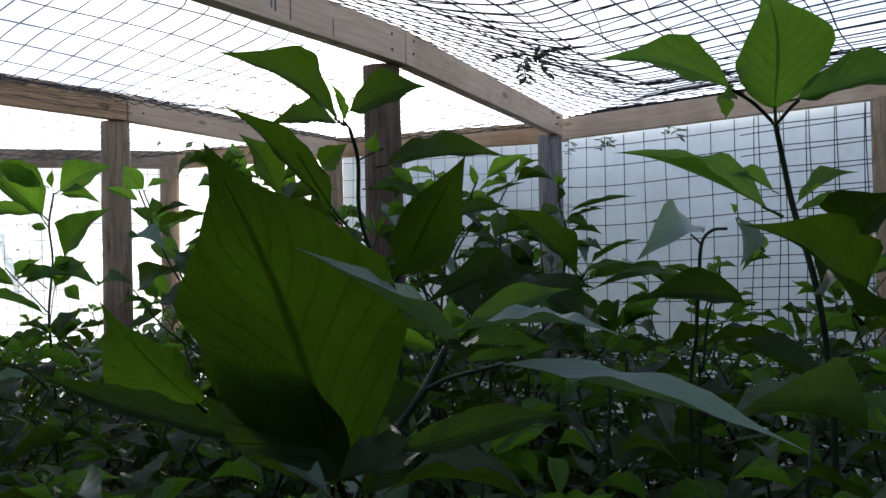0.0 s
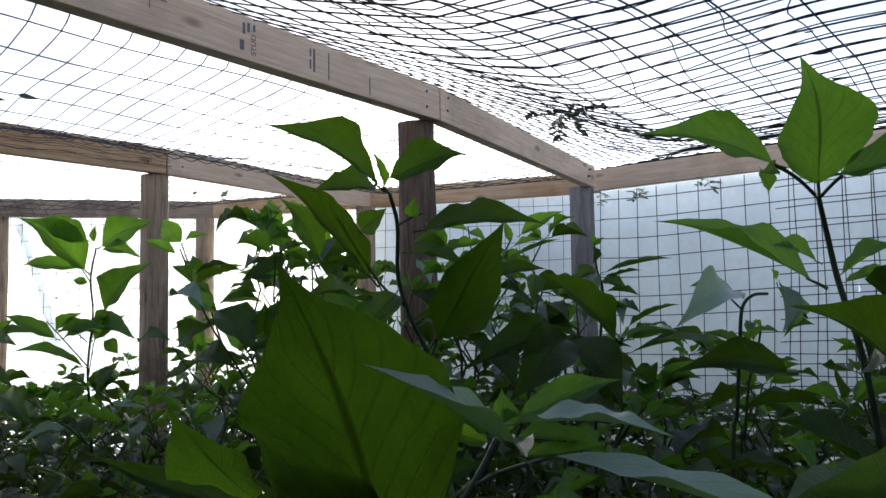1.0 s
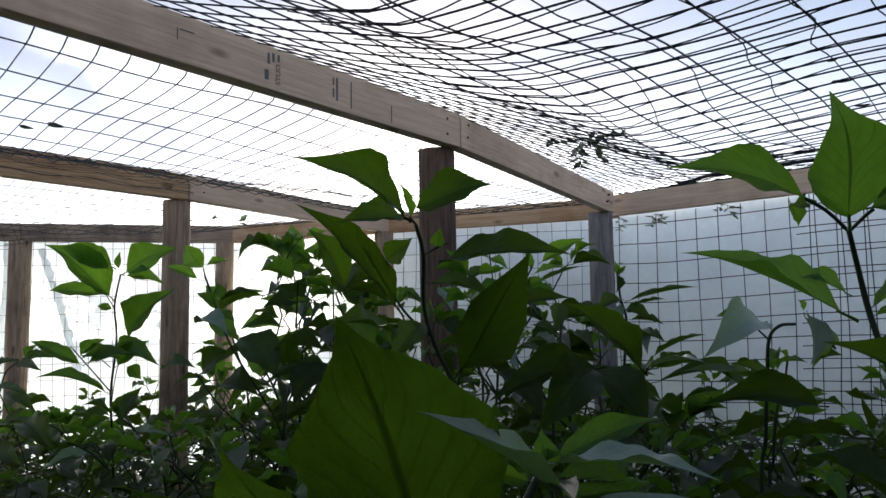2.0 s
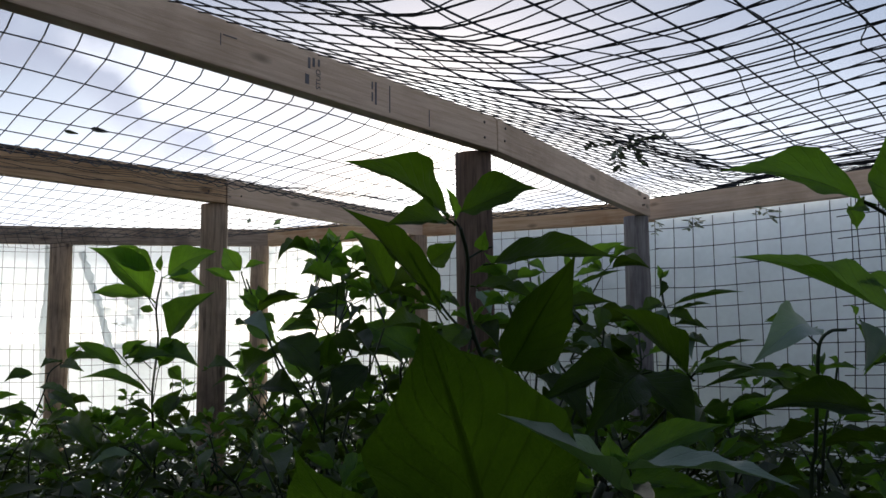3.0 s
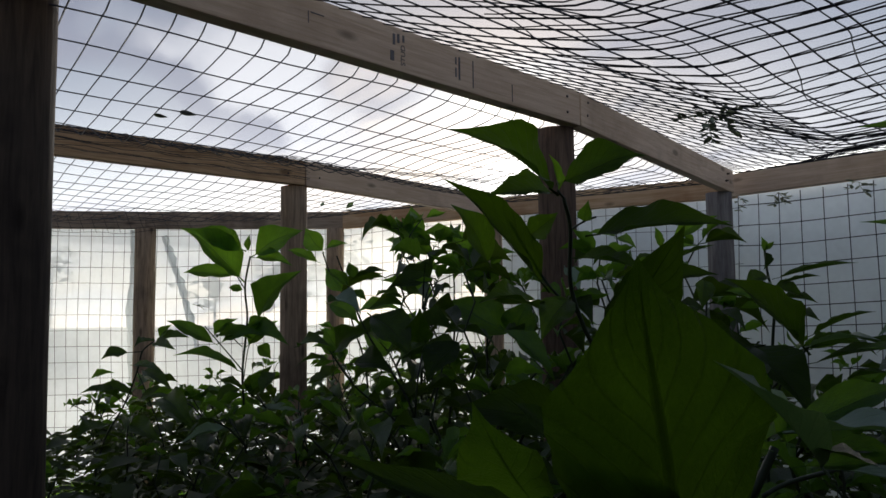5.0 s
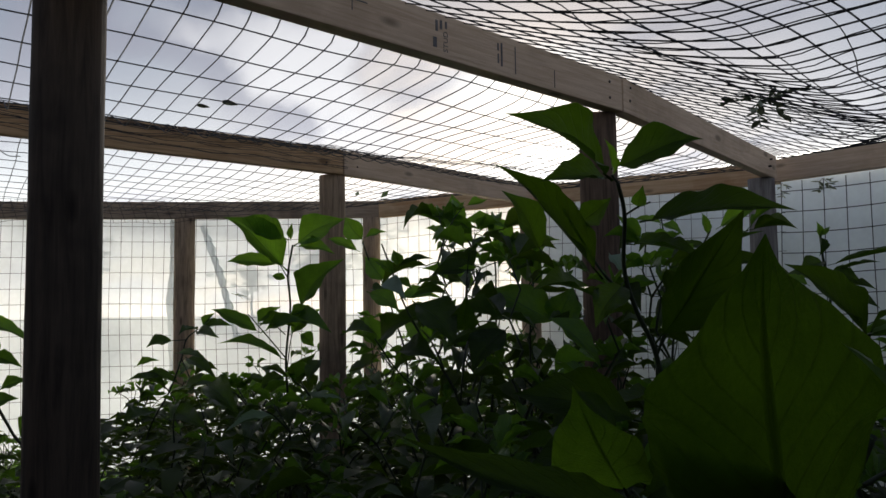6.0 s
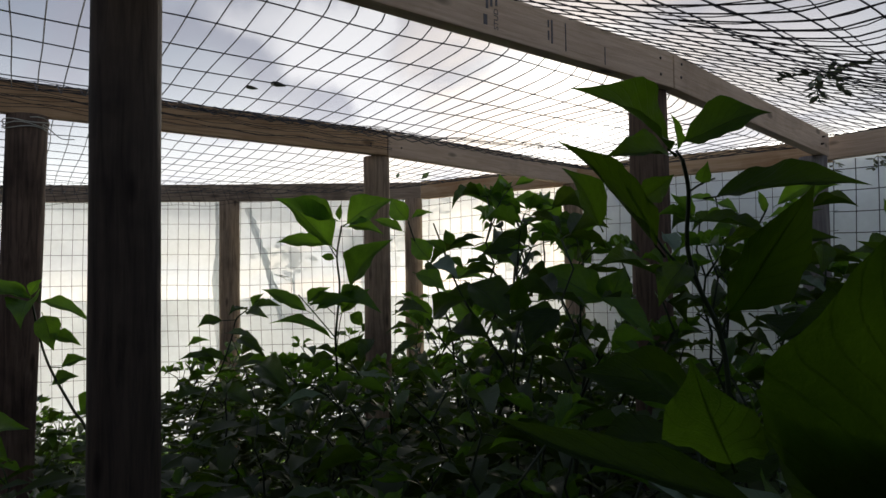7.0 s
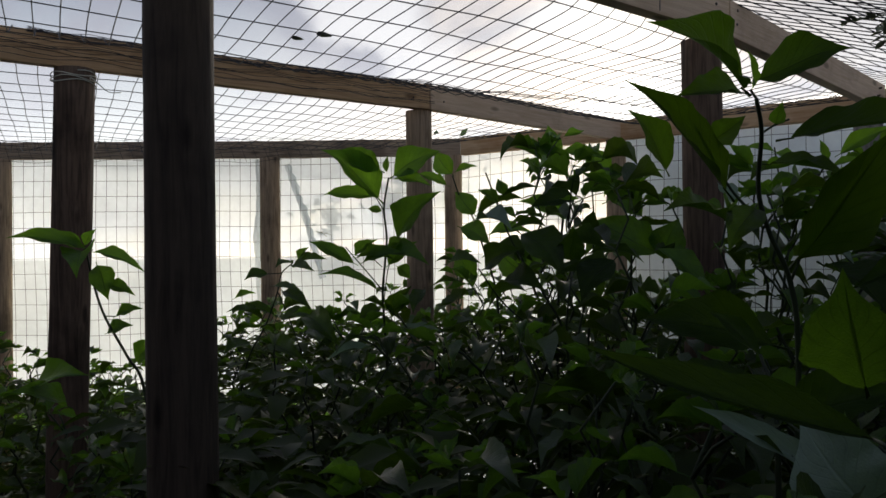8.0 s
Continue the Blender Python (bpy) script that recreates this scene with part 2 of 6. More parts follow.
NET = plain("black_polypropylene", (0.012, 0.012, 0.014), 0.5)
NAIL = plain("rusty_steel", (0.06, 0.04, 0.03), 0.5)
INK = plain("faded_black_ink", (0.15, 0.14, 0.145), 0.8)
SOIL = plain("dark_soil", (0.045, 0.032, 0.022), 0.95, 0.1, 0.5, 14.0)
MEADOW = plain("rough_meadow", (0.06, 0.08, 0.03), 0.95, 0.1, 0.5, 1.5)
# warm cream offsets blue light bounced onto the end wall; twine shares it
CREAM = plain("cream_screen_and_twine", (0.74, 0.74, 0.62), 0.9, 0.1, 0.3, 6.0)
BOARD_DARK = plain("dark_boards", (0.07, 0.06, 0.05), 0.9, 0.1, 0.4, 6.0)
DEAD = plain("withered_leaf", (0.30, 0.33, 0.23), 0.9, 0.1, 0.5, 60.0)


def leaf_material(name, low, high, passed, gloss, wax=0.12, shine=0.4):
    """Pepper leaf: waxy top, pale veins, and green light let through from behind."""
    m, nt, out = material(name)
    uv = nt.nodes.new("ShaderNodeUVMap")
    sep = nt.nodes.new("ShaderNodeSeparateXYZ")
    nt.links.new(uv.outputs[0], sep.inputs[0])

    def math_node(op, a, b=0.0):
        n = nt.nodes.new("ShaderNodeMath")
        n.operation = op
        for i, s in enumerate((a, b)):
            if isinstance(s, (int, float)):
                n.inputs[i].default_value = s
            else:
                nt.links.new(s, n.inputs[i])
        return n.outputs[0]

    side = math_node("ABSOLUTE", math_node("SUBTRACT", sep.outputs["X"], 0.5))
    rib = nt.nodes.new("ShaderNodeMapRange")
    rib.inputs["From Min"].default_value = 0.028
    rib.inputs["From Max"].default_value = 0.008
    nt.links.new(side, rib.inputs["Value"])
    mid = rib.outputs[0]
    # side veins slant forward from the midrib and bend towards the tip
    slant = math_node("SUBTRACT", sep.outputs["Y"], math_node("MULTIPLY", math_node("POWER", side, 0.8), 0.62))
    wave = math_node("ABSOLUTE", math_node("SUBTRACT", math_node("FRACT", math_node("MULTIPLY", slant, 9.0)), 0.5))
    vein = nt.nodes.new("ShaderNodeMapRange")
    vein.inputs["From Min"].default_value = 0.10
    vein.inputs["From Max"].default_value = 0.0
    vein.inputs["To Max"].default_value = 0.32
    nt.links.new(wave, vein.inputs["Value"])
    veins = math_node("MAXIMUM", mid, vein.outputs[0])
    co = nt.nodes.new("ShaderNodeTexCoord")
    info = nt.nodes.new("ShaderNodeObjectInfo")
    n1 = node(nt, "ShaderNodeTexNoise", Scale=3.0, Detail=4.0)
    nt.links.new(co.outputs["Object"], n1.inputs["Vector"])
    n2 = node(nt, "ShaderNodeTexNoise", Scale=40.0, Detail=3.0)
    nt.links.new(co.outputs["Object"], n2.inputs["Vector"])
    pick = math_node("ADD", math_node("MULTIPLY", n1.outputs["Fac"], 0.5), math_node("MULTIPLY", info.outputs["Random"], 0.5))
    base = ramp_node(nt, pick, ((0.2, low), (0.8, high)))
    base = mix_rgb(nt, math_node("MULTIPLY", veins, 0.35), base, tuple(min(1, c * 2.0) for c in high))
    blot = node(nt, "ShaderNodeTexNoise", Scale=6.0, Detail=5.0, Roughness=0.7)
    nt.links.new(co.outputs["Object"], blot.inputs["Vector"])
    thick = math_node("ADD", math_node("MULTIPLY", pick, 0.55), math_node("MULTIPLY", blot.outputs["Fac"], 0.45))
    trans = ramp_node(nt, thick, ((0.3, tuple(c * 0.55 for c in passed)), (0.7, tuple(c * 1.08 for c in passed))))
    trans = mix_rgb(nt, math_node("MULTIPLY", veins, 0.85), trans, tuple(c * 0.22 for c in passed))
    h = math_node("ADD", math_node("MULTIPLY", veins, -0.8), math_node("MULTIPLY", n2.outputs["Fac"], 0.4))
    nrm = bump(nt, h, 0.5, 0.004)
    bs = node(nt, "ShaderNodeBsdfPrincipled", Roughness=gloss)
    bs.inputs["Specular IOR Level"].default_value = shine
    bs.inputs["Coat Weight"].default_value = wax
    bs.inputs["Coat Roughness"].default_value = 0.3
    nt.links.new(base, bs.inputs["Base Color"])
    nt.links.new(nrm, bs.inputs["Normal"])
    tr = nt.nodes.new("ShaderNodeBsdfTranslucent")
    nt.links.new(trans, tr.inputs["Color"])
    nt.links.new(nrm, tr.inputs["Normal"])
    mx = node(nt, "ShaderNodeMixShader", Fac=0.45)
    nt.links.new(bs.outputs[0], mx.inputs[1])
    nt.links.new(tr.outputs[0], mx.inputs[2])
    nt.links.new(mx.outputs[0], out.inputs[0])
    return m


LEAF = leaf_material("pepper_leaf", (0.028, 0.058, 0.009), (0.054, 0.096, 0.015), (0.105, 0.222, 0.010), 0.34, 0.06, 0.35)
LEAF_BROAD = leaf_material("broad_pepper_leaf", (0.021, 0.046, 0.007), (0.039, 0.075, 0.010), (0.096, 0.205, 0.008), 0.4, 0.0, 0.25)
LEAF_DEEP = leaf_material("deep_green_pepper_leaf", (0.022, 0.044, 0.008), (0.048, 0.080, 0.013), (0.102, 0.188, 0.009), 0.34, 0.15, 0.45)
LEAF_OLD = leaf_material("old_pepper_leaf", (0.019, 0.043, 0.007), (0.034, 0.066, 0.010), (0.066, 0.138, 0.005), 0.4, 0.0, 0.25)
# part of the tops' sheen is put into this lighter base colour
LEAF_MID = leaf_material("sheeny_pepper_leaf", (0.078, 0.115, 0.052), (0.11, 0.16, 0.066), (0.09, 0.18, 0.015), 0.34, 0.25, 0.5)
# the pale base colour stands in for sky sheen on leaf tops
LEAF_PALE = leaf_material("sky_sheen_pepper_leaf", (0.25, 0.37, 0.25), (0.36, 0.50, 0.35), (0.12, 0.22, 0.05), 0.34, 0.6, 0.7)
LEAF_YOUNG = leaf_material("young_pepper_leaf", (0.035, 0.095, 0.018), (0.06, 0.14, 0.025), (0.25, 0.52, 0.03), 0.34)
# shade low in the bed is put into the dimmer let-through colour
LEAF_LOW = leaf_material("shade_darkened_pepper_leaf", (0.022, 0.039, 0.008), (0.050, 0.078, 0.014), (0.070, 0.125, 0.007), 0.42, 0.0, 0.3)
STEM = plain("pepper_stem", (0.025, 0.042, 0.015), 0.55, 0.4, 0.4, 25.0)


# ---- mesh helpers ----
def mesh_ob(name, bm, mat, parent=None, label=""):
    me = bpy.data.meshes.new(name)
    bm.normal_update()
    bm.to_mesh(me)
    bm.free()
    me.materials.append(mat)
    ob = new(name, me)
    if parent:
        ob.parent = parent
    if label:
        ob["label"] = label
    return ob


def part(name, bm, mat, parent, label=""):
    return mesh_ob(name, bm, mat, parent, label)


def smooth(ob):
    ob.data.polygons.foreach_set("use_smooth", [True] * len(ob.data.polygons))
    return ob


def box_bm(lo, hi, bevel=0.0, cuts=0):
    bm = bmesh.new()
    bmesh.ops.create_cube(bm, size=1)
    c = [(a + b) / 2 for a, b in zip(lo, hi)]
    s = [b - a for a, b in zip(lo, hi)]
    for v in bm.verts:
        v.co = Vector([c[i] + v.co[i] * s[i] for i in range(3)])
    if bevel:
        bmesh.ops.bevel(bm, geom=bm.edges[:], offset=bevel, segments=2, affect="EDGES", profile=0.6)
    return bm


def tube_data(points, radii, sides=6, cap=True):
    """Vertices and faces of a tapered tube along a line of points."""
    verts, faces = [], []
    pts = [Vector(p) for p in points]
    ref = Vector((0.37, 0.61, 0.70))
    for i, p in enumerate(pts):
        d = (pts[min(i + 1, len(pts) - 1)] - pts[max(i - 1, 0)]).normalized()
        a = d.cross(ref).normalized()
        b = d.cross(a)
        for k in range(sides):
            w = 2 * math.pi * k / sides
            verts.append(p + (a * math.cos(w) + b * math.sin(w)) * radii[i])
    for i in range(len(pts) - 1):
        for k in range(sides):
            k2 = (k + 1) % sides
            faces.append((i * sides + k, i * sides + k2, (i + 1) * sides + k2, (i + 1) * sides + k))
    if cap:
        faces.append(tuple(reversed(range(sides))))
        faces.append(tuple((len(pts) - 1) * sides + k for k in range(sides)))
    return verts, faces


class Soup:
    """Collects tubes and sheets into one mesh."""

    def __init__(self):
        self.v, self.f = [], []

    def add(self, verts, faces):
        n = len(self.v)
        self.v.extend(verts)
        self.f.extend(tuple(i + n for i in f) for f in faces)

    def tube(self, points, radii, sides=6, cap=True):
        self.add(*tube_data(points, radii, sides, cap))

    def make(self, name, mat, parent=None, label="", shade=True):
        me = bpy.data.meshes.new(name)
        me.from_pydata([tuple(v) for v in self.v], [], self.f)
        me.materials.append(mat)
        ob = new(name, me)
        if parent:
            ob.parent = parent
        if label:
            ob["label"] = label
        return smooth(ob) if shade else ob


def spline(points, steps=6):
    """A smooth line through the points."""
    p = [Vector(q) for q in points]
    if len(p) < 3:
        return [p[0].lerp(p[-1], i / 3) for i in range(4)]
    p = [p[0] * 2 - p[1]] + p + [p[-1] * 2 - p[-2]]
    out = []
    for i in range(1, len(p) - 2):
        for k in range(steps):
            t = k / steps
            a, b, c, d = p[i - 1:i + 3]
            out.append(0.5 * (2 * b + (c - a) * t + (2 * a - 5 * b + 4 * c - d) * t * t + (3 * b - a - 3 * c + d) * t ** 3))
    out.append(p[-2])
    return out


# ---- the plan: beam lines on plan, all timber undersides at BEAM_LO ----
BEAM_LO, BEAM_HI = 1.765, 1.854
A0, A1, A2 = Vector((-1.00, -1.30)), Vector((-1.262, 1.655)), Vector((-1.585, 3.08))
B0, B1, B2 = Vector((-2.40, -1.30)), Vector((-2.462, 1.590)), Vector((-2.660, 2.800))
C0, C1, C2, C3 = Vector((-5.90, -1.15)), Vector((-4.80, 0.56)), Vector((-4.095, 1.67)), Vector((-3.50, 2.49))
E_END = Vector((1.60, 3.125))
E_A = Vector((-1.585, 3.115))


# ---- ground ----
def sheet(name, xs, ys, height, mat):
    s = Soup()
    s.v = [Vector((x, y, height(x, y))) for y in ys for x in xs]
    w = len(xs)
    s.f = [(j * w + i, j * w + i + 1, (j + 1) * w + i + 1, (j + 1) * w + i) for j in range(len(ys) - 1) for i in range(w - 1)]
    return s.make(name, mat)


def spread(lo, hi, n):
    return [lo + (hi - lo) * i / (n - 1) for i in range(n)]


ground = sheet("ground", [-400, -120, -30, -12, -7] + spread(-6, 3, 10) + [4, 10, 30, 120, 400], [-400, -120, -30, -8, -3] + spread(-2, 5, 8) + [12, 40, 120, 400], lambda x, y: -0.05, MEADOW)
tagged(ground, "rough meadow ground round the plant house", "ground", kind="structure")
bed = sheet("floor", spread(-6.0, 1.7, 62), spread(-1.58, 3.16, 40), lambda x, y: 0.05 * noise.noise((x * 2.1, y * 2.1, 0)) + 0.02 * noise.noise((x * 9, y * 9, 3)), SOIL)
tagged(bed, "dark crumbly soil bed under the pepper plants", "soil", kind="structure")


# ---- timber ----
def beam(name, p, q, mat, label, lo=BEAM_LO, high=0.089, thick=0.038, side=0.0):
    """A length of two-by-four on edge between plan points p and q."""
    d = (q - p).normalized()
    length = (q - p).length
    bm = box_bm((0, -thick / 2, 0), (length, thick / 2, high), 0.003)
    bmesh.ops.bisect_plane(bm, geom=bm.verts[:] + bm.edges[:] + bm.faces[:], plane_co=(length / 2, 0, 0), plane_no=(1, 0, 0))
    ob = mesh_ob(name, bm, mat)
    ob.matrix_world = Matrix.Translation((p.x, p.y, lo)) @ Matrix.Rotation(math.atan2(d.y, d.x), 4, "Z")
    return tagged(ob, label, "wooden beam", "roof timbers")


beam_a = beam("roof_beam", A0, A1, PINE, "pale pine two-by-four roof beam with grade stamps")
beam("roof_beam", A1 + (A2 - A1).normalized() * 0.004, A2 - Vector((0, 0.045)), PINE, "pale pine two-by-four roof beam meeting the wall plate")
beam("roof_beam", B0, B1, PINE_WARM, "pale pine roof beam with netting draped over it")
beam("roof_beam", B1 + (B2 - B1).normalized() * 0.004, B2, PINE, "pale pine roof beam behind drooping bird netting")
beam("wall_plate", C0, C2, PINE_OLD, "grey stained timber wall plate under draped netting")
beam("wall_plate", C2 + (C3 - C2).normalized() * 0.004, C3, PINE_OLD, "dark stained timber wall plate above the film wall")
E0 = C3 + Vector((0.012, 0.004))
beam("wall_plate", E0, Vector((-1.62, 3.17)), PINE_ORANGE, "orange knotty pine wall plate along the end wall")
beam("wall_plate", E_A - Vector((0.03, 0.0)), E_END, PINE, "pale pine wall plate above blue-lit film wall")


def post(x, y, radius, mat, label, top=BEAM_LO - 0.001, lean=(0, 0), seed=0):
    rings, sides = 22, 18
    s = Soup()
    for i in range(rings):
        z = -0.08 + (top + 0.08) * i / (rings - 1)
        for k in range(sides):
            a = 2 * math.pi * k / sides
            bulge = 1 + 0.05 * noise.noise((math.cos(a) * 0.9, math.sin(a) * 0.9, z * 1.7 + seed * 9)) + 0.02 * noise.noise((math.cos(a) * 3, math.sin(a) * 3, z * 12 + seed))
            rr = radius * bulge * (1.03 - 0.03 * i / rings)
            s.v.append(Vector((x + lean[0] * (top - z) + rr * math.cos(a), y + lean[1] * (top - z) + rr * math.sin(a), z)))
    for i in range(rings - 1):
        for k in range(sides):
            k2 = (k + 1) % sides
            s.f.append((i * sides + k, i * sides + k2, (i + 1) * sides + k2, (i + 1) * sides + k))
    s.f.append(tuple((rings - 1) * sides + k for k in range(sides)))
    ob = s.make("post", mat)
    return tagged(ob, label, "wooden post", "roof posts")


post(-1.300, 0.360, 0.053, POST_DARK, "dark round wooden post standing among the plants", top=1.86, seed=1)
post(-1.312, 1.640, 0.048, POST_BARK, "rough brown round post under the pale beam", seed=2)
post(-1.605, 2.985, 0.050, POST_GREY, "grey weathered round post at the wall plate joint", seed=3)
post(-2.500, 1.580, 0.047, POST_WOOD, "brown round post under the netted beam", seed=4)
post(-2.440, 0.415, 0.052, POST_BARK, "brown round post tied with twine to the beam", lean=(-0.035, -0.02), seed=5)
post(-4.085, 1.665, 0.052, POST_WOOD, "brown round post beside a fold of film", seed=6)
post(-3.510, 2.450, 0.046, POST_WOOD, "brown round corner post", seed=7)
post(-4.830, 0.480, 0.052, POST_WOOD, "brown round post under the far wall plate", seed=8)
post(-2.650, 2.760, 0.045, POST_WOOD, "reddish round post at the end wall", seed=9)
post(-0.385, 3.110, 0.050, POST_WOOD, "brown round post on the end wall", seed=10)
post(1.300, 3.110, 0.050, POST_WOOD, "brown round post on the end wall", seed=11)
post(-1.05, -1.250, 0.050, POST_WOOD, "brown round post behind the camera", seed=12)


def twine(x, y, z, radius):
    """A few turns of pale twine round a post, with a loose end."""
    s = Soup()
    pts = []
    for i in range(64):
        a = i * 0.33
        pts.append(Vector((x + (radius + 0.004) * math.cos(a), y + (radius + 0.004) * math.sin(a), z - 0.03 * i / 63 + 0.004 * math.sin(i * 0.9))))
    s.tube(pts, [0.0014] * len(pts), 5)
    end = spline([pts[-1], (x + 0.075, y + 0.03, z - 0.02), (x + 0.085, y + 0.07, z - 0.055), (x + 0.11, y + 0.10, z - 0.06)], 5)
    s.tube(end, [0.0013] * len(end), 5)
    return tagged(s.make("twine", CREAM), "pale twine wound round a brown post", "twine")


twine(-2.442, 0.412, 1.752, 0.054)


# ---- polythene walls and roof ----
def film_wall(name, p, q, label, z1=1.86, wrinkle=0.012, seed=0, hem=-0.1):
    n = max(8, int((q - p).length / 0.07))
    d = (q - p).normalized()
    out = Vector((-d.y, d.x))
    s = Soup()
    for row in spread(0, 1, 26):
        for i in range(n):
            z = z1 + (hem + (0.05 * noise.noise((i * 0.21, seed, 2)) if hem > 0 else 0) - z1) * (1 - row)
            b = p.lerp(q, i / (n - 1))
            w = wrinkle * (noise.noise((i * 0.35 + seed, z * 1.1, 1)) + 0.5 * noise.noise((i * 0.12, z * 4 + seed, 4)))
            s.v.append(Vector((b.x + out.x * w, b.y + out.y * w, z)))
    s.f = [(j * n + i, j * n + i + 1, (j + 1) * n + i + 1, (j + 1) * n + i) for j in range(25) for i in range(n - 1)]
    ob = s.make(name, WALL_FILM)
    return tagged(ob, label, "film wall", kind="structure")


def shifted(p, q, k):
    """The segment p-q moved k metres to its left on plan."""
    d = (q - p).normalized()
    o = Vector((-d.y, d.x)) * k
    return p + o, q + o


W_C = shifted(C0, C3, 0.075)
E_W0, E_W1, E_W2 = Vector((-3.585, 2.50)), Vector((-1.66, 3.235)), Vector((1.72, 3.20))
film_wall("wall_west", *W_C, "milky white polythene film wall glowing in sunlight", seed=3, hem=0.50)
film_wall("wall_north", E_W0, E_W1, "milky polythene film end wall", seed=8)
film_wall("wall_north_2", E_W1, E_W2, "bluish shaded polythene film end wall", seed=15)

def board_wall(name, x0, x1, y, label):
    """A plain wall of upright dark boards."""
    root = tagged(new(name), label, "board wall", kind="structure")
    x = x0
    while x < x1:
        part("board", box_bm((x, y - 0.012, 0), (x + 0.143, y + 0.012, 1.95), 0.003), BOARD_DARK, root)
        x += 0.146


# unseen south and east walls, made dark to hold back fill light
board_wall("wall_south", -6.1, 1.72, -1.6, "unseen dark board wall closing the bed, added to cut fill light")
east = tagged(new("wall_east"), "unseen dark board wall beside the bed, added to cut fill light", "board wall", kind="structure")
for k in range(33):
    part("board", box_bm((1.715, -1.58 + k * 0.146, 0), (1.739, -1.437 + k * 0.146, 1.95), 0.003), BOARD_DARK, east)


# ---- netting ----
def seg_dist(x, y, p, q):
    d = q - p
    k = max(0.0, min(1.0, ((x - p.x) * d.x + (y - p.y) * d.y) / d.length_squared))
    return math.hypot(x - p.x - d.x * k, y - p.y - d.y * k)


def x_on(y, *pts):
    """x of a beam line at y."""
    for p, q in zip(pts, pts[1:]):
        if y <= q.y or q is pts[-1]:
            return p.x + (q.x - p.x) * (y - p.y) / (q.y - p.y)


def net_height(x, y):
    """The netting hangs over the timbers and sags in each bay."""
    top = BEAM_HI + 0.004
    da = min(seg_dist(x, y, A0, A1), seg_dist(x, y, A1, A2))
    db = min(seg_dist(x, y, B0, B1), seg_dist(x, y, B1, B2))
    dc = min(seg_dist(x, y, C0, C2), seg_dist(x, y, C2, C3))
    de = min(seg_dist(x, y, E0, E_A), seg_dist(x, y, E_A, E_END))
    if x > x_on(y, A0, A1, A2):
        base = 1.648
        k = max(0.0, 1 - da / 0.62, 1 - de / 1.25) ** 1.15
    else:
        if x > x_on(y, B0, B1, B2):
            base, la, lb, lc, le = 1.764, 0.02, 0.012, 0.1, 0.15
        else:
            base, la, lb, lc, le = 1.785, 0.1, 0.06, 0.05, 0.15
        k = max(math.exp(-max(0.0, d - 0.02) / s) for d, s in ((da, la), (db, lb), (dc, lc), (de, le)))
        if x > x_on(y, B0, B1, B2):     # it climbs evenly to the top of the second beam
            k = max(k, min(1.0, 1 - (db - 0.02) / 0.28))
    sag = 0.014 * noise.noise((x * 2.2, y * 2.2, 7)) * (1 - k)
    return base + (top - base) * k + sag


def roof_net():
    s = Soup()
    r = 0.0016

    def warp(x, y, amount, seed):
        return (x + amount * noise.noise((x * 3.1, y * 3.1, seed)), y + amount * noise.noise((x * 3.1, y * 3.1, seed + 5)))

    def line(points, rad):
        s.tube(points, [rad] * len(points), 3, False)

    # lines across the beams
    y = -1.214
    while y < 3.12:
        pts = []
        odd = round((y + 1.214) / 0.056) % 2
        for x in spread(-4.9, 1.55, 190):
            if odd and y > 2.2 and x > -1.4:    # wider meshes by the end wall
                break
            a = 0.016 if x > -1.25 else 0.006
            wx, wy = warp(x, y - 0.16 * min(0.0, x + 1.25), a, 3)
            if wy > 3.13 or wy > 2.52 + (wx + 3.5) * 0.362 or x < -4.8 + (wy - 0.56) * 0.69 - 0.02:
                if len(pts) > 1:
                    line(pts, r)
                pts = []
                continue
            pts.append(Vector((wx, wy, net_height(wx, wy))))
        if len(pts) > 1:
            line(pts, r)
        y += 0.056
    # lines along the beams
    x = -4.86
    while x < 1.55:
        pts = []
        for y in spread(-1.2, 3.12, 130):
            xx = x - 0.06 * (y - 1.0)
            wx, wy = warp(xx, y, 0.02 if x > -1.25 else 0.008, 11)
            if wx < -4.8 + (wy - 0.56) * 0.69 - 0.02 or wy > 2.52 + (wx + 3.5) * 0.362:
                if len(pts) > 1:
                    line(pts, r)
                pts = []
                continue
            pts.append(Vector((wx, wy, net_height(wx, wy))))
        if len(pts) > 1:
            line(pts, r)
        x += 0.155 if x < -1.3 else 0.085
    ob = s.make("bird_netting", NET, shade=False)
    tagged(ob, "black plastic bird netting sagging between the beams", "netting", kind="stuff")


roof_net()


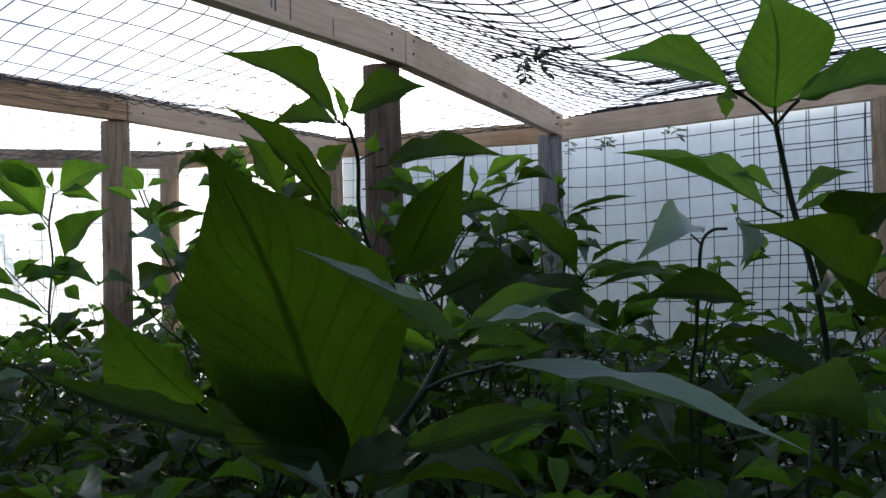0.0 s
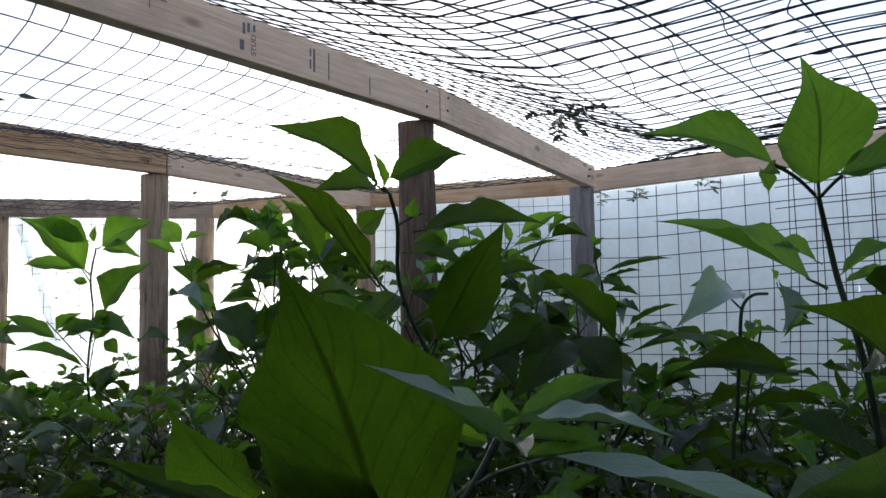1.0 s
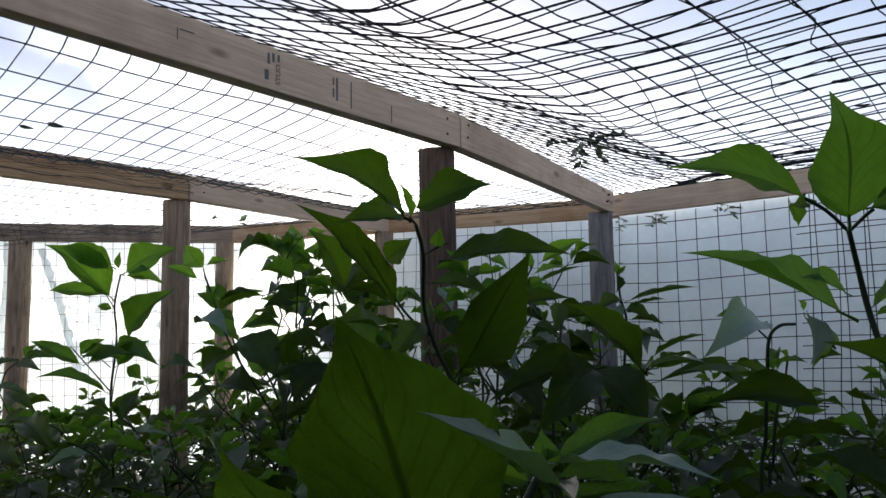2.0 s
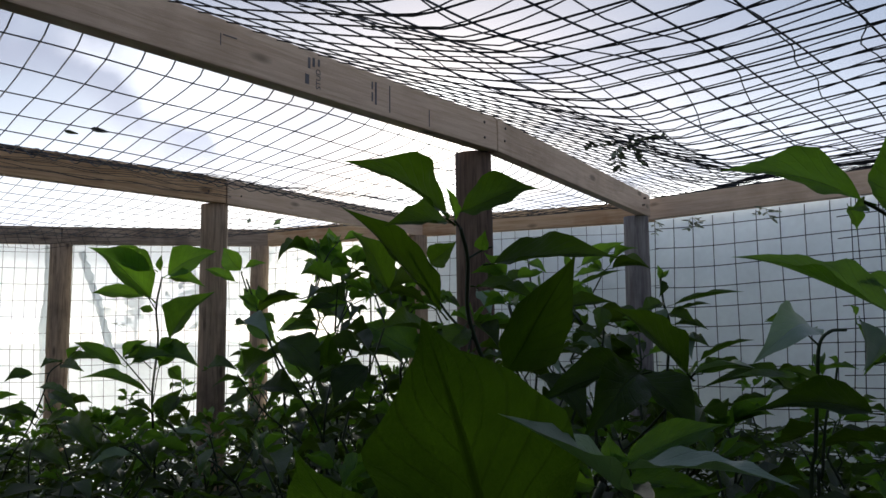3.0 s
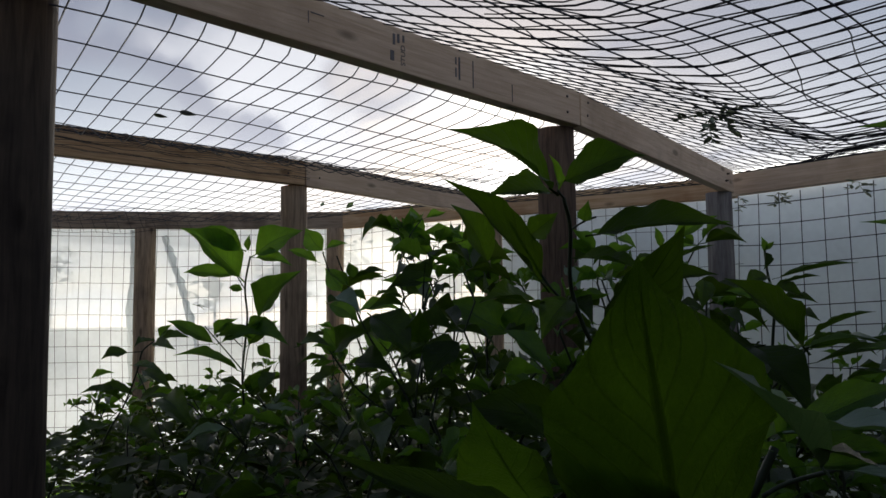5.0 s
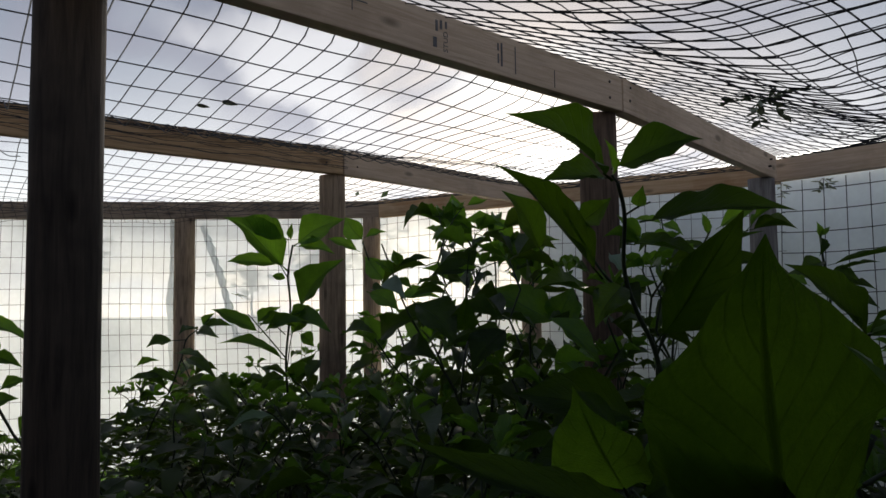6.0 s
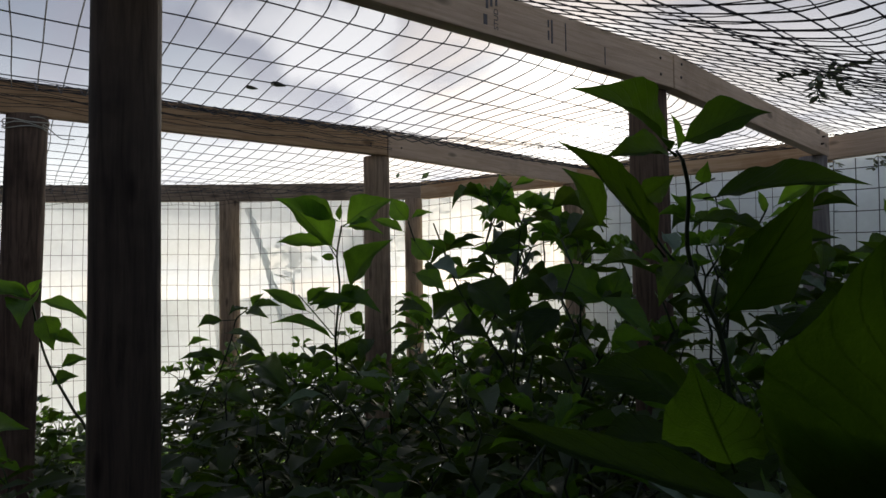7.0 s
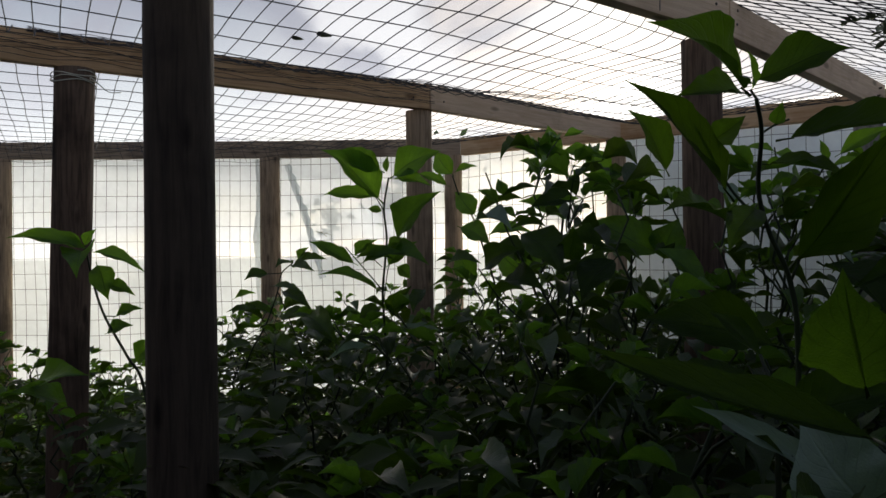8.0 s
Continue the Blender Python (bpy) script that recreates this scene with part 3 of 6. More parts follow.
def loose_net():
    """A second, crumpled layer of netting over the bay in front of the pale beam."""
    s = Soup()
    r = 0.0012

    def place(u, v):
        x = u - 0.03 * v + 0.05 * noise.noise((u * 2.3, v * 2.3, 21)) + 0.02 * noise.noise((u * 7, v * 7, 2))
        y = v - 0.05 * u + 0.05 * noise.noise((u * 2.3, v * 2.3, 31)) + 0.02 * noise.noise((u * 7, v * 7, 12))
        if x < x_on(y, A0, A1, A2) + 0.30 or y > 2.35 or x > 1.5 or y < -1.1:
            return None
        z = net_height(x, y) + 0.02 + 0.03 * noise.noise((x * 2.6, y * 2.6, 17))
        return Vector((x, y, min(z, BEAM_HI + 0.02)))

    def run(points):
        pts = []
        for p in points:
            if p is None:
                if len(pts) > 1:
                    s.tube(pts, [r] * len(pts), 3, False)
                pts = []
            else:
                pts.append(p)
        if len(pts) > 1:
            s.tube(pts, [r] * len(pts), 3, False)

    v = -1.2
    while v < 3.6:
        run([place(u, v) for u in spread(-2.2, 1.6, 110)])
        v += 0.058
    u = -2.2
    while u < 1.6:
        run([place(u, v) for v in spread(-1.2, 3.6, 130)])
        u += 0.10
    ob = s.make("bird_netting", NET, shade=False)
    tagged(ob, "second crumpled layer of black bird netting", "netting", kind="stuff")


loose_net()


def bunched_net(name, p, q, count, drop, out, seed, label, sag=0.01):
    """Strands of gathered netting that run along a timber."""
    rng = random.Random(seed)
    s = Soup()
    n = max(12, int((q - p).length / 0.05))
    for c in range(count):
        z0, z1 = rng.uniform(0, drop), rng.uniform(0, drop)
        o0, o1 = rng.uniform(*out), rng.uniform(*out)
        ph = rng.uniform(0, 6)
        pts = []
        for i in range(n):
            k = i / (n - 1)
            b = p.lerp(q, k)
            o = o0 + (o1 - o0) * k + 0.006 * noise.noise((k * 9 + ph, c, seed))
            z = b.z - (z0 + (z1 - z0) * k) - sag * math.sin(math.pi * k) + 0.005 * math.sin(i * 1.3 + ph) + 0.006 * noise.noise((k * 14 + ph, c * 3, seed))
            pts.append(Vector((b.x + o, b.y + o * 0.08, z)))
        s.tube(pts, [0.001] * n, 3, False)
    ob = s.make(name, NET, shade=False)
    return tagged(ob, label, "netting", kind="stuff")


def v3(p, z):
    return Vector((p.x, p.y, z))


bunched_net("gathered_netting", v3(B0, 1.852), v3(B1, 1.852), 9, 0.075, (0.022, 0.05), 4, "gathered strands of black netting along the beam")
bunched_net("gathered_netting", v3(B0.lerp(B1, 0.55), 1.862), v3(B1, 1.862), 8, 0.02, (0.0, 0.05), 6, "gathered strands of black netting along the beam")
bunched_net("gathered_netting", v3(B1, 1.862), Vector((-2.31, 2.62, 1.885)), 8, 0.03, (-0.03, 0.05), 8, "dark bunched netting above the beam end")


def net_flap(p, q, z_hi, z_lo, seed, label):
    """A hanging edge of netting over the face of a plate, meshes pulled slantwise."""
    d = (q - p).normalized()
    inn = Vector((d.y, -d.x))
    length = (q - p).length
    s = Soup()

    def place(u, k):
        w = 0.03 + 0.03 * k + 0.01 * noise.noise((u * 3, k, seed))
        b = p + d * (u + 0.05 * k) + inn * w
        low = z_lo + 0.02 * noise.noise((u * 2.1, 3, seed))
        return Vector((b.x, b.y, z_hi + (low - z_hi) * k))

    for k in spread(0, 1, 6):
        n = int(length / 0.04)
        s.tube([place(length * i / n, k + 0.04 * math.sin(i * 0.9 + k * 5)) for i in range(n + 1)], [0.0012] * (n + 1), 3, False)
    u = 0.0
    while u < length - 0.08:
        s.tube([place(u, k) for k in spread(0, 1, 5)], [0.0012] * 5, 3, False)
        u += 0.058
    return tagged(s.make("net_edge", NET, shade=False), label, "netting", kind="stuff")


net_flap(C0, C2 + (C3 - C2) * 0.3, 1.862, 1.745, 3, "slack edge of black netting hanging over the plate")


def wall_net(p, q, name, label, dx, dz, z1=1.77, seed=0, second=None, r=0.0013):
    """Netting stretched down a wall, just inside the film."""
    d = (q - p).normalized()
    out = Vector((-d.y, d.x))
    length = (q - p).length
    s = Soup()

    def place(u, z):
        u2 = u + 0.012 * noise.noise((u * 2 + seed, z * 2, 1)) + 0.02 * noise.noise((u * 0.6, z * 0.8, seed))
        z2 = z + 0.012 * noise.noise((u * 2, z * 2 + seed, 8)) + 0.02 * noise.noise((u * 0.8 + seed, z * 0.5, 5))
        w = 0.010 * noise.noise((u * 1.5, z * 1.5, seed + 3))
        b = p + d * u2 + out * w
        return Vector((b.x, b.y, z2))

    def grid(dx, dz, u0, u1, tilt=0.0):
        u = u0
        while u < u1:
            s.tube([place(u + tilt * z, z) for z in spread(0.0, z1, 30)], [r] * 30, 3, False)
            u += dx
        z = 0.03
        n = max(6, int((u1 - u0) / 0.06))
        while z < z1:
            s.tube([place(u, z + tilt * u) for u in spread(u0, u1, n)], [r] * n, 3, False)
            z += dz

    grid(dx, dz, 0.0, length)
    if second:
        grid(dx * 1.04, dz * 1.02, second[0], second[1], 0.03)
    ob = s.make(name, NET, shade=False)
    return tagged(ob, label, "netting", kind="stuff")


wall_net(*shifted(C0, C3, 0.042), "wall_netting", "black square netting on the sunlit film wall", 0.054, 0.081, seed=2)
wall_net(Vector((-3.53, 2.49)), Vector((-1.63, 3.205)), "wall_netting", "black square netting on the end wall", 0.066, 0.081, seed=5)
wall_net(Vector((-1.63, 3.165)), Vector((1.66, 3.17)), "wall_netting", "black square netting doubled over the shaded film", 0.091, 0.081, seed=9, second=(0.75, 3.2), r=0.0021)


# ---- roof film ----
def film_height(x, y):
    return 1.90 + 0.012 * noise.noise((x * 0.9, y * 0.9, 50))


roof = sheet("ceiling", spread(-6.4, 1.74, 120), spread(-1.62, 3.24, 74), film_height, ROOF_FILM)
tagged(roof, "clear dusty polythene roof film over the netting", "film roof", kind="structure")


# ---- outside: an unseen board fence, added to shade the end wall ----
def fence():
    root = tagged(new("added_shade_fence"), "unseen cream board fence added to shade the end wall", "fence")
    x = -2.75
    i = 0
    while x < 2.2:
        bm = box_bm((x, 3.80, 0), (x + 0.137, 3.82, 1.966 + 0.006 * math.sin(i * 2.3)), 0.002)
        part("board", bm, CREAM, root)
        x += 0.142
        i += 1


fence()


# unseen boards added to keep sun off the slanted end wall
def side_shade_fence():
    root = tagged(new("added_shade_fence"), "unseen short run of cream boards added to shade the corner", "fence")
    p, q = Vector((-3.02, 3.20)), Vector((-1.92, 3.63))
    d = (q - p).normalized()
    for i in range(8):
        ob = part("board", box_bm((0, -0.01, 0), (0.137, 0.01, 1.90 + 0.006 * math.sin(i * 2.1)), 0.002), CREAM, root)
        c = p + d * 0.142 * i
        ob.matrix_basis = pose(c.x, c.y, 0, 0, 0, math.degrees(math.atan2(d.y, d.x)))


side_shade_fence()


# ---- marks and nails on the timber ----
def stamp_bar(x, z, wide, high, y=-0.0196):
    part("stamp_mark", box_bm((x - wide / 2, y - 0.0004, z - high / 2), (x + wide / 2, y + 0.0004, z + high / 2)), INK, beam_a)


def stamp_text(text, x, z, size):
    cu = bpy.data.curves.new("stamp_text", "FONT")
    cu.body, cu.size, cu.align_x, cu.align_y, cu.extrude = text, size, "CENTER", "CENTER", 0.0002
    cu.materials.append(INK)
    ob = new("stamp_text", cu)
    ob.parent = beam_a
    ob.matrix_basis = pose(x, -0.0197, z, 90, 0, 0) @ Matrix.Rotation(radians(90), 4, "Z")
    return ob


stamp_text("STUD", 2.335, 0.034, 0.017)
for bar in ((2.305, 0.028, 0.010, 0.020), (2.310, 0.062, 0.006, 0.022), (2.322, 0.066, 0.006, 0.018), (2.336, 0.068, 0.005, 0.014),
            (2.492, 0.060, 0.004, 0.016), (2.492, 0.035, 0.004, 0.020), (2.503, 0.045, 0.005, 0.050), (2.548, 0.042, 0.0025, 0.060),
            (2.686, 0.028, 0.0022, 0.040), (2.12, 0.060, 0.030, 0.002), (2.10, 0.05, 0.0016, 0.022)):
    stamp_bar(*bar)


def nail(x, y, z, toward):
    s = Soup()
    d = Vector(toward).normalized()
    p = Vector((x, y, z))
    s.tube([p - d * 0.01, p + d * 0.0015], [0.004, 0.0036], 8)
    return tagged(s.make("nail", NAIL), "rusty nail head in a pine beam", "nail", "nails")


face = Vector((1.0, 0.08, 0))
for along, z in ((1.60, 1.79), (1.60, 1.83), (1.70, 1.80), (1.705, 1.835), (2.93, 1.80), (2.95, 1.83)):
    q = A0.lerp(A1, (along + 1.3) / (A1.y + 1.3)) if along < A1.y else A1.lerp(A2, (along - A1.y) / (A2.y - A1.y))
    nail(q.x + 0.0195, q.y, z, face)
for along, z in ((1.52, 1.80), (1.66, 1.80)):
    q = B0.lerp(B1, (along + 1.3) / (B1.y + 1.3)) if along < B1.y else B1.lerp(B2, (along - B1.y) / (B2.y - B1.y))
    nail(q.x + 0.0195, q.y, z, face)


# ---- folds in the film, dried vine and windblown leaves ----
def fold(points, width, label, seed=0):
    """A doubled pleat of film standing a little proud of the wall."""
    pts = spline(points, 8)
    s = Soup()
    d0 = (pts[-1] - pts[0]).normalized()
    out = Vector((C3.y - C0.y, -(C3.x - C0.x), 0)).normalized()
    across = d0.cross(out).normalized()
    n = len(pts)
    for i, p in enumerate(pts):
        wob = 0.006 * math.sin(i * 1.9 + seed) + 0.004 * math.sin(i * 0.7)
        for k, (a, o) in enumerate(((-0.5, 0.0), (-0.3, 0.012), (0.0, 0.020), (0.3, 0.010), (0.5, 0.0))):
            s.v.append(p + across * (a * width + (wob if k < 3 else -wob * 0.4)) + out * o)
    s.f = [(i * 5 + k, i * 5 + k + 1, i * 5 + 6 + k, i * 5 + 5 + k) for i in range(n - 1) for k in range(4)]
    return tagged(s.make("film_fold", WALL_FILM), label, "film fold")


fold([(-4.14, 1.629, 1.758), (-4.136, 1.634, 1.547), (-4.146, 1.619, 1.337), (-4.139, 1.629, 1.158), (-4.133, 1.639, 0.802)], 0.05, "vertical pleat of bluish film beside a post")
fold([(-4.058, 1.753, 1.733), (-4.035, 1.787, 1.605), (-4.009, 1.827, 1.469), (-3.986, 1.861, 1.318), (-3.957, 1.906, 1.122)], 0.035, "slanting pleat in the white film wall", 2)



def dried_vine(name, start, ends, size, count, seed, label):
    """Withered tendrils with small curled leaflets."""
    rng = random.Random(seed)
    root = tagged(new(name), label, "dried vine", "dried vines")
    root.location = start
    bpy.context.view_layer.update()
    inv = Matrix.Translation(root.location).inverted()
    for e in ends:
        a, b = Vector(start), Vector(start) + Vector(e)
        mids = [a.lerp(b, k) + Vector([rng.uniform(-1, 1) * size * 0.25 for _ in range(3)]) for k in (0.33, 0.66)]
        line = spline([a, *mids, b], 5)
        s = Soup()
        s.tube(line, [0.0012] * len(line), 4)
        s.make("tendril", DEAD, root).matrix_parent_inverse = inv
        for k in range(count):
            p = line[int((k + 1) / (count + 1) * len(line))]
            for side in (-1, 1):
                s = Soup()
                ahead = (b - a).normalized()
                across = ahead.cross(Vector((rng.uniform(-0.3, 0.3), rng.uniform(-0.3, 0.3), 1))).normalized() * side
                way = ahead * 0.6 + across + Vector((0, 0, rng.uniform(-0.7, 0.1)))
                way.normalize()
                ac = way.cross(Vector((0.2, 0.3, 1))).normalized()
                up = ac.cross(way)
                L = size * rng.uniform(0.6, 1.1)
                for j in range(5):
                    v = j / 4
                    h = L * 0.22 * math.sin(math.pi * min(1, v * 0.92 + 0.06))
                    c = p + way * L * v + up * L * 0.35 * v * v 
                    s.v += [c - ac * h + up * h * 0.7, c, c + ac * h + up * h * 0.7]
                s.f = [(j * 3 + q, j * 3 + q + 1, j * 3 + q + 4, j * 3 + q + 3) for j in range(4) for q in range(2)]
                s.make("leaflet", DEAD, root).matrix_parent_inverse = inv
    return root


dried_vine("dried_vine", (-0.846, 1.61, 1.707), [(-0.075, -0.03, 0.0), (0.08, 0.04, 0.005), (-0.01, 0.01, -0.06), (0.04, 0.025, -0.045)], 0.030, 7, 1, "withered grey-green vine caught in the netting")
dried_vine("dried_vine", (-1.439, 3.15, 1.762), [(0.03, -0.004, -0.05), (-0.03, -0.004, -0.05), (0.05, -0.006, -0.02)], 0.034, 3, 2, "withered vine leaves on the wall netting")
dried_vine("dried_vine", (-1.605, 3.15, 1.764), [(0.0, -0.004, -0.06), (0.02, -0.004, -0.03)], 0.03, 3, 3, "withered vine leaves beside the grey post")
dried_vine("dried_vine", (-1.112, 3.09, 1.753), [(0.06, -0.004, -0.02), (-0.05, -0.004, -0.02), (0.02, -0.006, -0.04)], 0.036, 3, 4, "withered leaves hanging under the wall plate")
dried_vine("dried_vine", (-3.963, 1.87, 1.372), [(0.03, 0.05, -0.03), (0.05, 0.07, -0.02)], 0.018, 2, 5, "withered tendril on the sunlit wall netting")



def blown_leaf(x, y, z, size, turn):
    bm = bmesh.new()
    bmesh.ops.create_circle(bm, cap_ends=True, segments=12, radius=1)
    bmesh.ops.inset_region(bm, faces=bm.faces[:], thickness=0.3, depth=0.12)
    for v in bm.verts:
        v.co = Vector((v.co.x * size, v.co.y * size * 0.6, v.co.z * size + 0.1 * size * v.co.x * v.co.x))
    ob = mesh_ob("windblown_leaf", bm, DEAD)
    ob.matrix_world = pose(x, y, z, 0, 0, turn)
    return tagged(ob, "dry brown leaf lying on the netting", "dry leaf", "dry leaves")


blown_leaf(-1.868, 0.818, 1.775, 0.022, 130)
blown_leaf(-1.807, 0.860, 1.775, 0.028, 130)
blown_leaf(-0.266, 1.406, 1.7, 0.008, 0)
blown_leaf(-0.301, 1.608, 1.72, 0.02, 20)
blown_leaf(-0.348, 1.929, 1.75, 0.018, 20)



# ---- unseen shrubs added outside the sunlit wall, whose shade falls on the film ----
def shrub(x, y, z, radius, count, seed):
    rng = random.Random(seed)
    root = tagged(new("added_shade_shrub"), "unseen leafy shrub added to shade the film wall", "shrub")
    root.location = (x, y, 0)
    bpy.context.view_layer.update()
    inv = Matrix.Translation(root.location).inverted()
    s = Soup()
    s.tube(spline([(x, y, -0.05), (x + 0.03, y, z * 0.5), (x, y + 0.02, z)], 4), [0.02 - 0.0015 * i for i in range(9)], 7)
    s.make("trunk", STEM, root).matrix_parent_inverse = inv
    s = Soup()
    for i in range(count):
        d = Vector((rng.gauss(0, 1), rng.gauss(0, 1), rng.gauss(0, 1)))
        c = Vector((x, y, z)) + d.normalized() * radius * rng.random() ** 0.5 * (0.7 + 0.5 * noise.noise(d.normalized() * 2))
        a = Vector((rng.gauss(0, 1), rng.gauss(0, 1), rng.gauss(0, 0.5))).normalized()
        w = a.cross(Vector((rng.gauss(0, 1), rng.gauss(0, 1), 1))).normalized()
        L = rng.uniform(0.05, 0.09)
        s.add([c, c + a * L * 0.5 + w * L * 0.25, c + a * L, c + a * L * 0.5 - w * L * 0.25], [(0, 1, 2, 3)])
    s.make("crown", LEAF, root, shade=False).matrix_parent_inverse = inv


shrub(-5.05, 3.05, 1.62, 0.30, 260, 1)
shrub(-5.75, 2.85, 1.58, 0.28, 120, 2)
shrub(-6.35, 1.85, 1.75, 0.30, 110, 3)
shrub(-4.20, 3.90, 1.55, 0.30, 150, 4)
shrub(-4.82, 3.30, 1.76, 0.40, 360, 5)


# ---- long sunlit grass under the lifted hem of the west film ----
def long_grass():
    rng = random.Random(12)
    s = Soup()
    d = (C3 - C0).normalized()
    out = Vector((-d.y, d.x))
    for number in range(5200):
        b = C0 + d * rng.uniform(0.8, 4.3) + out * (0.16 + rng.random() ** 1.4 * 1.3)
        h = rng.uniform(0.14, 0.48)
        lean = Vector((rng.gauss(0, 0.3), rng.gauss(0, 0.3), 1.0)) * h
        side = Vector((rng.gauss(0, 1), rng.gauss(0, 1), 0)).normalized() * rng.uniform(0.004, 0.011)
        p = Vector((b.x, b.y, -0.05))
        m = p + lean * 0.55
        tip = p + lean + Vector((lean.x, lean.y, -0.12 * h)) * 0.9
        s.add([p - side, p + side, m - side * 1.2, m + side * 1.2, tip], [(0, 1, 3, 2), (2, 3, 4)])
    tagged(s.make("long_grass", LEAF_YOUNG, shade=False), "long sunlit yellow-green grass outside the film wall", "grass", kind="stuff")


long_grass()


# ---- pepper plants ----
BROAD = ((0, 0.0), (0.02, 0.16), (0.07, 0.45), (0.15, 0.76), (0.25, 0.95), (0.36, 1.0), (0.45, 0.965), (0.54, 0.86), (0.65, 0.62), (0.75, 0.35), (0.84, 0.17), (0.92, 0.075), (1, 0.0))
LANCE = ((0, 0.0), (0.03, 0.20), (0.10, 0.52), (0.20, 0.82), (0.30, 0.97), (0.36, 1.0), (0.48, 0.94), (0.60, 0.78), (0.72, 0.55), (0.83, 0.32), (0.92, 0.13), (0.97, 0.05), (1, 0.0))


def on_table(table, v):
    for (a, p), (b, q) in zip(table, table[1:]):
        if v <= b:
            k = (v - a) / (b - a)
            return p + (q - p) * k
    return 0.0


def leaf_mesh(arch, fold, wave, seed, nu=6, nv=12, petiole=0.22, rise=0.78, slim=0.66, sway=1.0):
    """A leaf of unit length along y and unit width along x, with its stalk behind the origin."""
    me = bpy.data.meshes.new("leaf")
    verts, faces, uvs = [], [], []
    power = math.log(0.36) / math.log(0.40 + (rise - 0.8) * 0.35)
    lance = min(1.0, max(0.0, (slim - 0.45) / 0.35))
    for j in range(nv + 1):
        v = j / nv
        s = v ** power
        half = 0.5 * ((1 - lance) * on_table(BROAD, s) + lance * on_table(LANCE, s) + 0.003) * (1 + 0.025 * math.sin(v * 23 + seed * 2) + 0.015 * math.sin(v * 47 + seed))
        bend = sway * 0.07 * math.sin(v * 2.6 + seed) * v * (1 - v) * 4 + 0.05 * math.sin(seed * 1.7) * max(0.0, v - 0.6)
        droop = sway * 0.45 * max(0.0, v - 0.62) ** 2 * (1 if arch >= 0 else -1)
        for i in range(nu + 1):
            u = i / nu * 2 - 1
            x = u * half + bend
            ruffle = wave * math.sin(v * 11 + seed + (1.7 if u > 0 else 0)) + 0.4 * wave * math.sin(v * 27 + seed * 3 + u)
            z = arch * 4 * v * (1 - v) - droop + fold * abs(u) ** 1.4 * half * 2 + ruffle * abs(u) ** 2 * half * 2
            verts.append((x, v, z))
            uvs.append((i / nu, v))
    w = nu + 1
    for j in range(nv):
        for i in range(nu):
            faces.append((j * w + i, j * w + i + 1, (j + 1) * w + i + 1, (j + 1) * w + i))
    n = len(verts)
    for k, y in enumerate((0.03, -petiole * 0.5, -petiole)):
        rad = 0.011 + 0.004 * k
        for a in range(3):
            t = 2 * math.pi * a / 3
            verts.append((rad * math.cos(t) * 1.4, y, rad * math.sin(t) - 0.25 * y * y * (4 if y < 0 else 0)))
            uvs.append((0.5, 0.5))
    for k in range(2):
        for a in range(3):
            b = (a + 1) % 3
            faces.append((n + k * 3 + a, n + k * 3 + b, n + k * 3 + 3 + b, n + k * 3 + 3 + a))
    me.from_pydata(verts, [], faces)
    layer = me.uv_layers.new(name="UVMap")
    for loop in me.loops:
        layer.data[loop.index].uv = uvs[loop.vertex_index]
    me.polygons.foreach_set("use_smooth", [True] * len(me.polygons))
    return me


def leaf_kind(mat, **kw):
    me = leaf_mesh(**kw)
    me.materials.append(mat)
    return me


LEAVES = [leaf_kind(LEAF_DEEP, arch=a, fold=f, wave=w, seed=s) for a, f, w, s in
          ((0.10, 0.20, 0.05, 0), (0.16, 0.12, 0.07, 1), (0.05, 0.30, 0.04, 2), (0.20, 0.25, 0.06, 3), (-0.05, 0.18, 0.06, 4), (0.12, 0.40, 0.05, 5))]
LEAVES += [leaf_kind(LEAF_MID, arch=a, fold=f, wave=w, seed=s) for a, f, w, s in ((0.14, 0.15, 0.06, 9), (0.08, 0.28, 0.05, 10), (0.10, 0.18, 0.07, 11), (0.18, 0.12, 0.06, 12))]
YOUNG = [leaf_kind(LEAF_YOUNG, arch=a, fold=f, wave=w, seed=s) for a, f, w, s in
         ((0.06, 0.35, 0.05, 6), (0.12, 0.25, 0.08, 7), (-0.08, 0.3, 0.05, 8))]


def leaf_matrix(base, tip, width, normal):
    y = tip - base
    length = y.length
    y = y / length
    x = y.cross(normal)
    if x.length < 0.05:
        x = y.cross(Vector((0.3, 0.5, 0.8)))
    x.normalize()
    z = x.cross(y)
    m = Matrix((x, y, z)).transposed().to_4x4()
    return Matrix.Translation(base) @ m @ Matrix.Diagonal((width, length, min(length, width * 2.2), 1))


def hang_leaf(plant, mesh, base, tip, width, normal):
    ob = new("leaf", mesh)
    ob.parent = plant
    ob.matrix_world = leaf_matrix(Vector(base), Vector(tip), width, Vector(normal))
    return ob


def new_plant(x, y, label):
    root = new("pepper_plant")
    root.location = (x, y, 0)
    bpy.context.view_layer.update()
    return tagged(root, label, "pepper plant", "pepper plants")


def plant_part(plant, soup, name, mat):
    ob = soup.make(name, mat, plant)
    ob.matrix_parent_inverse = Matrix.Translation(plant.location).inverted()
    return ob


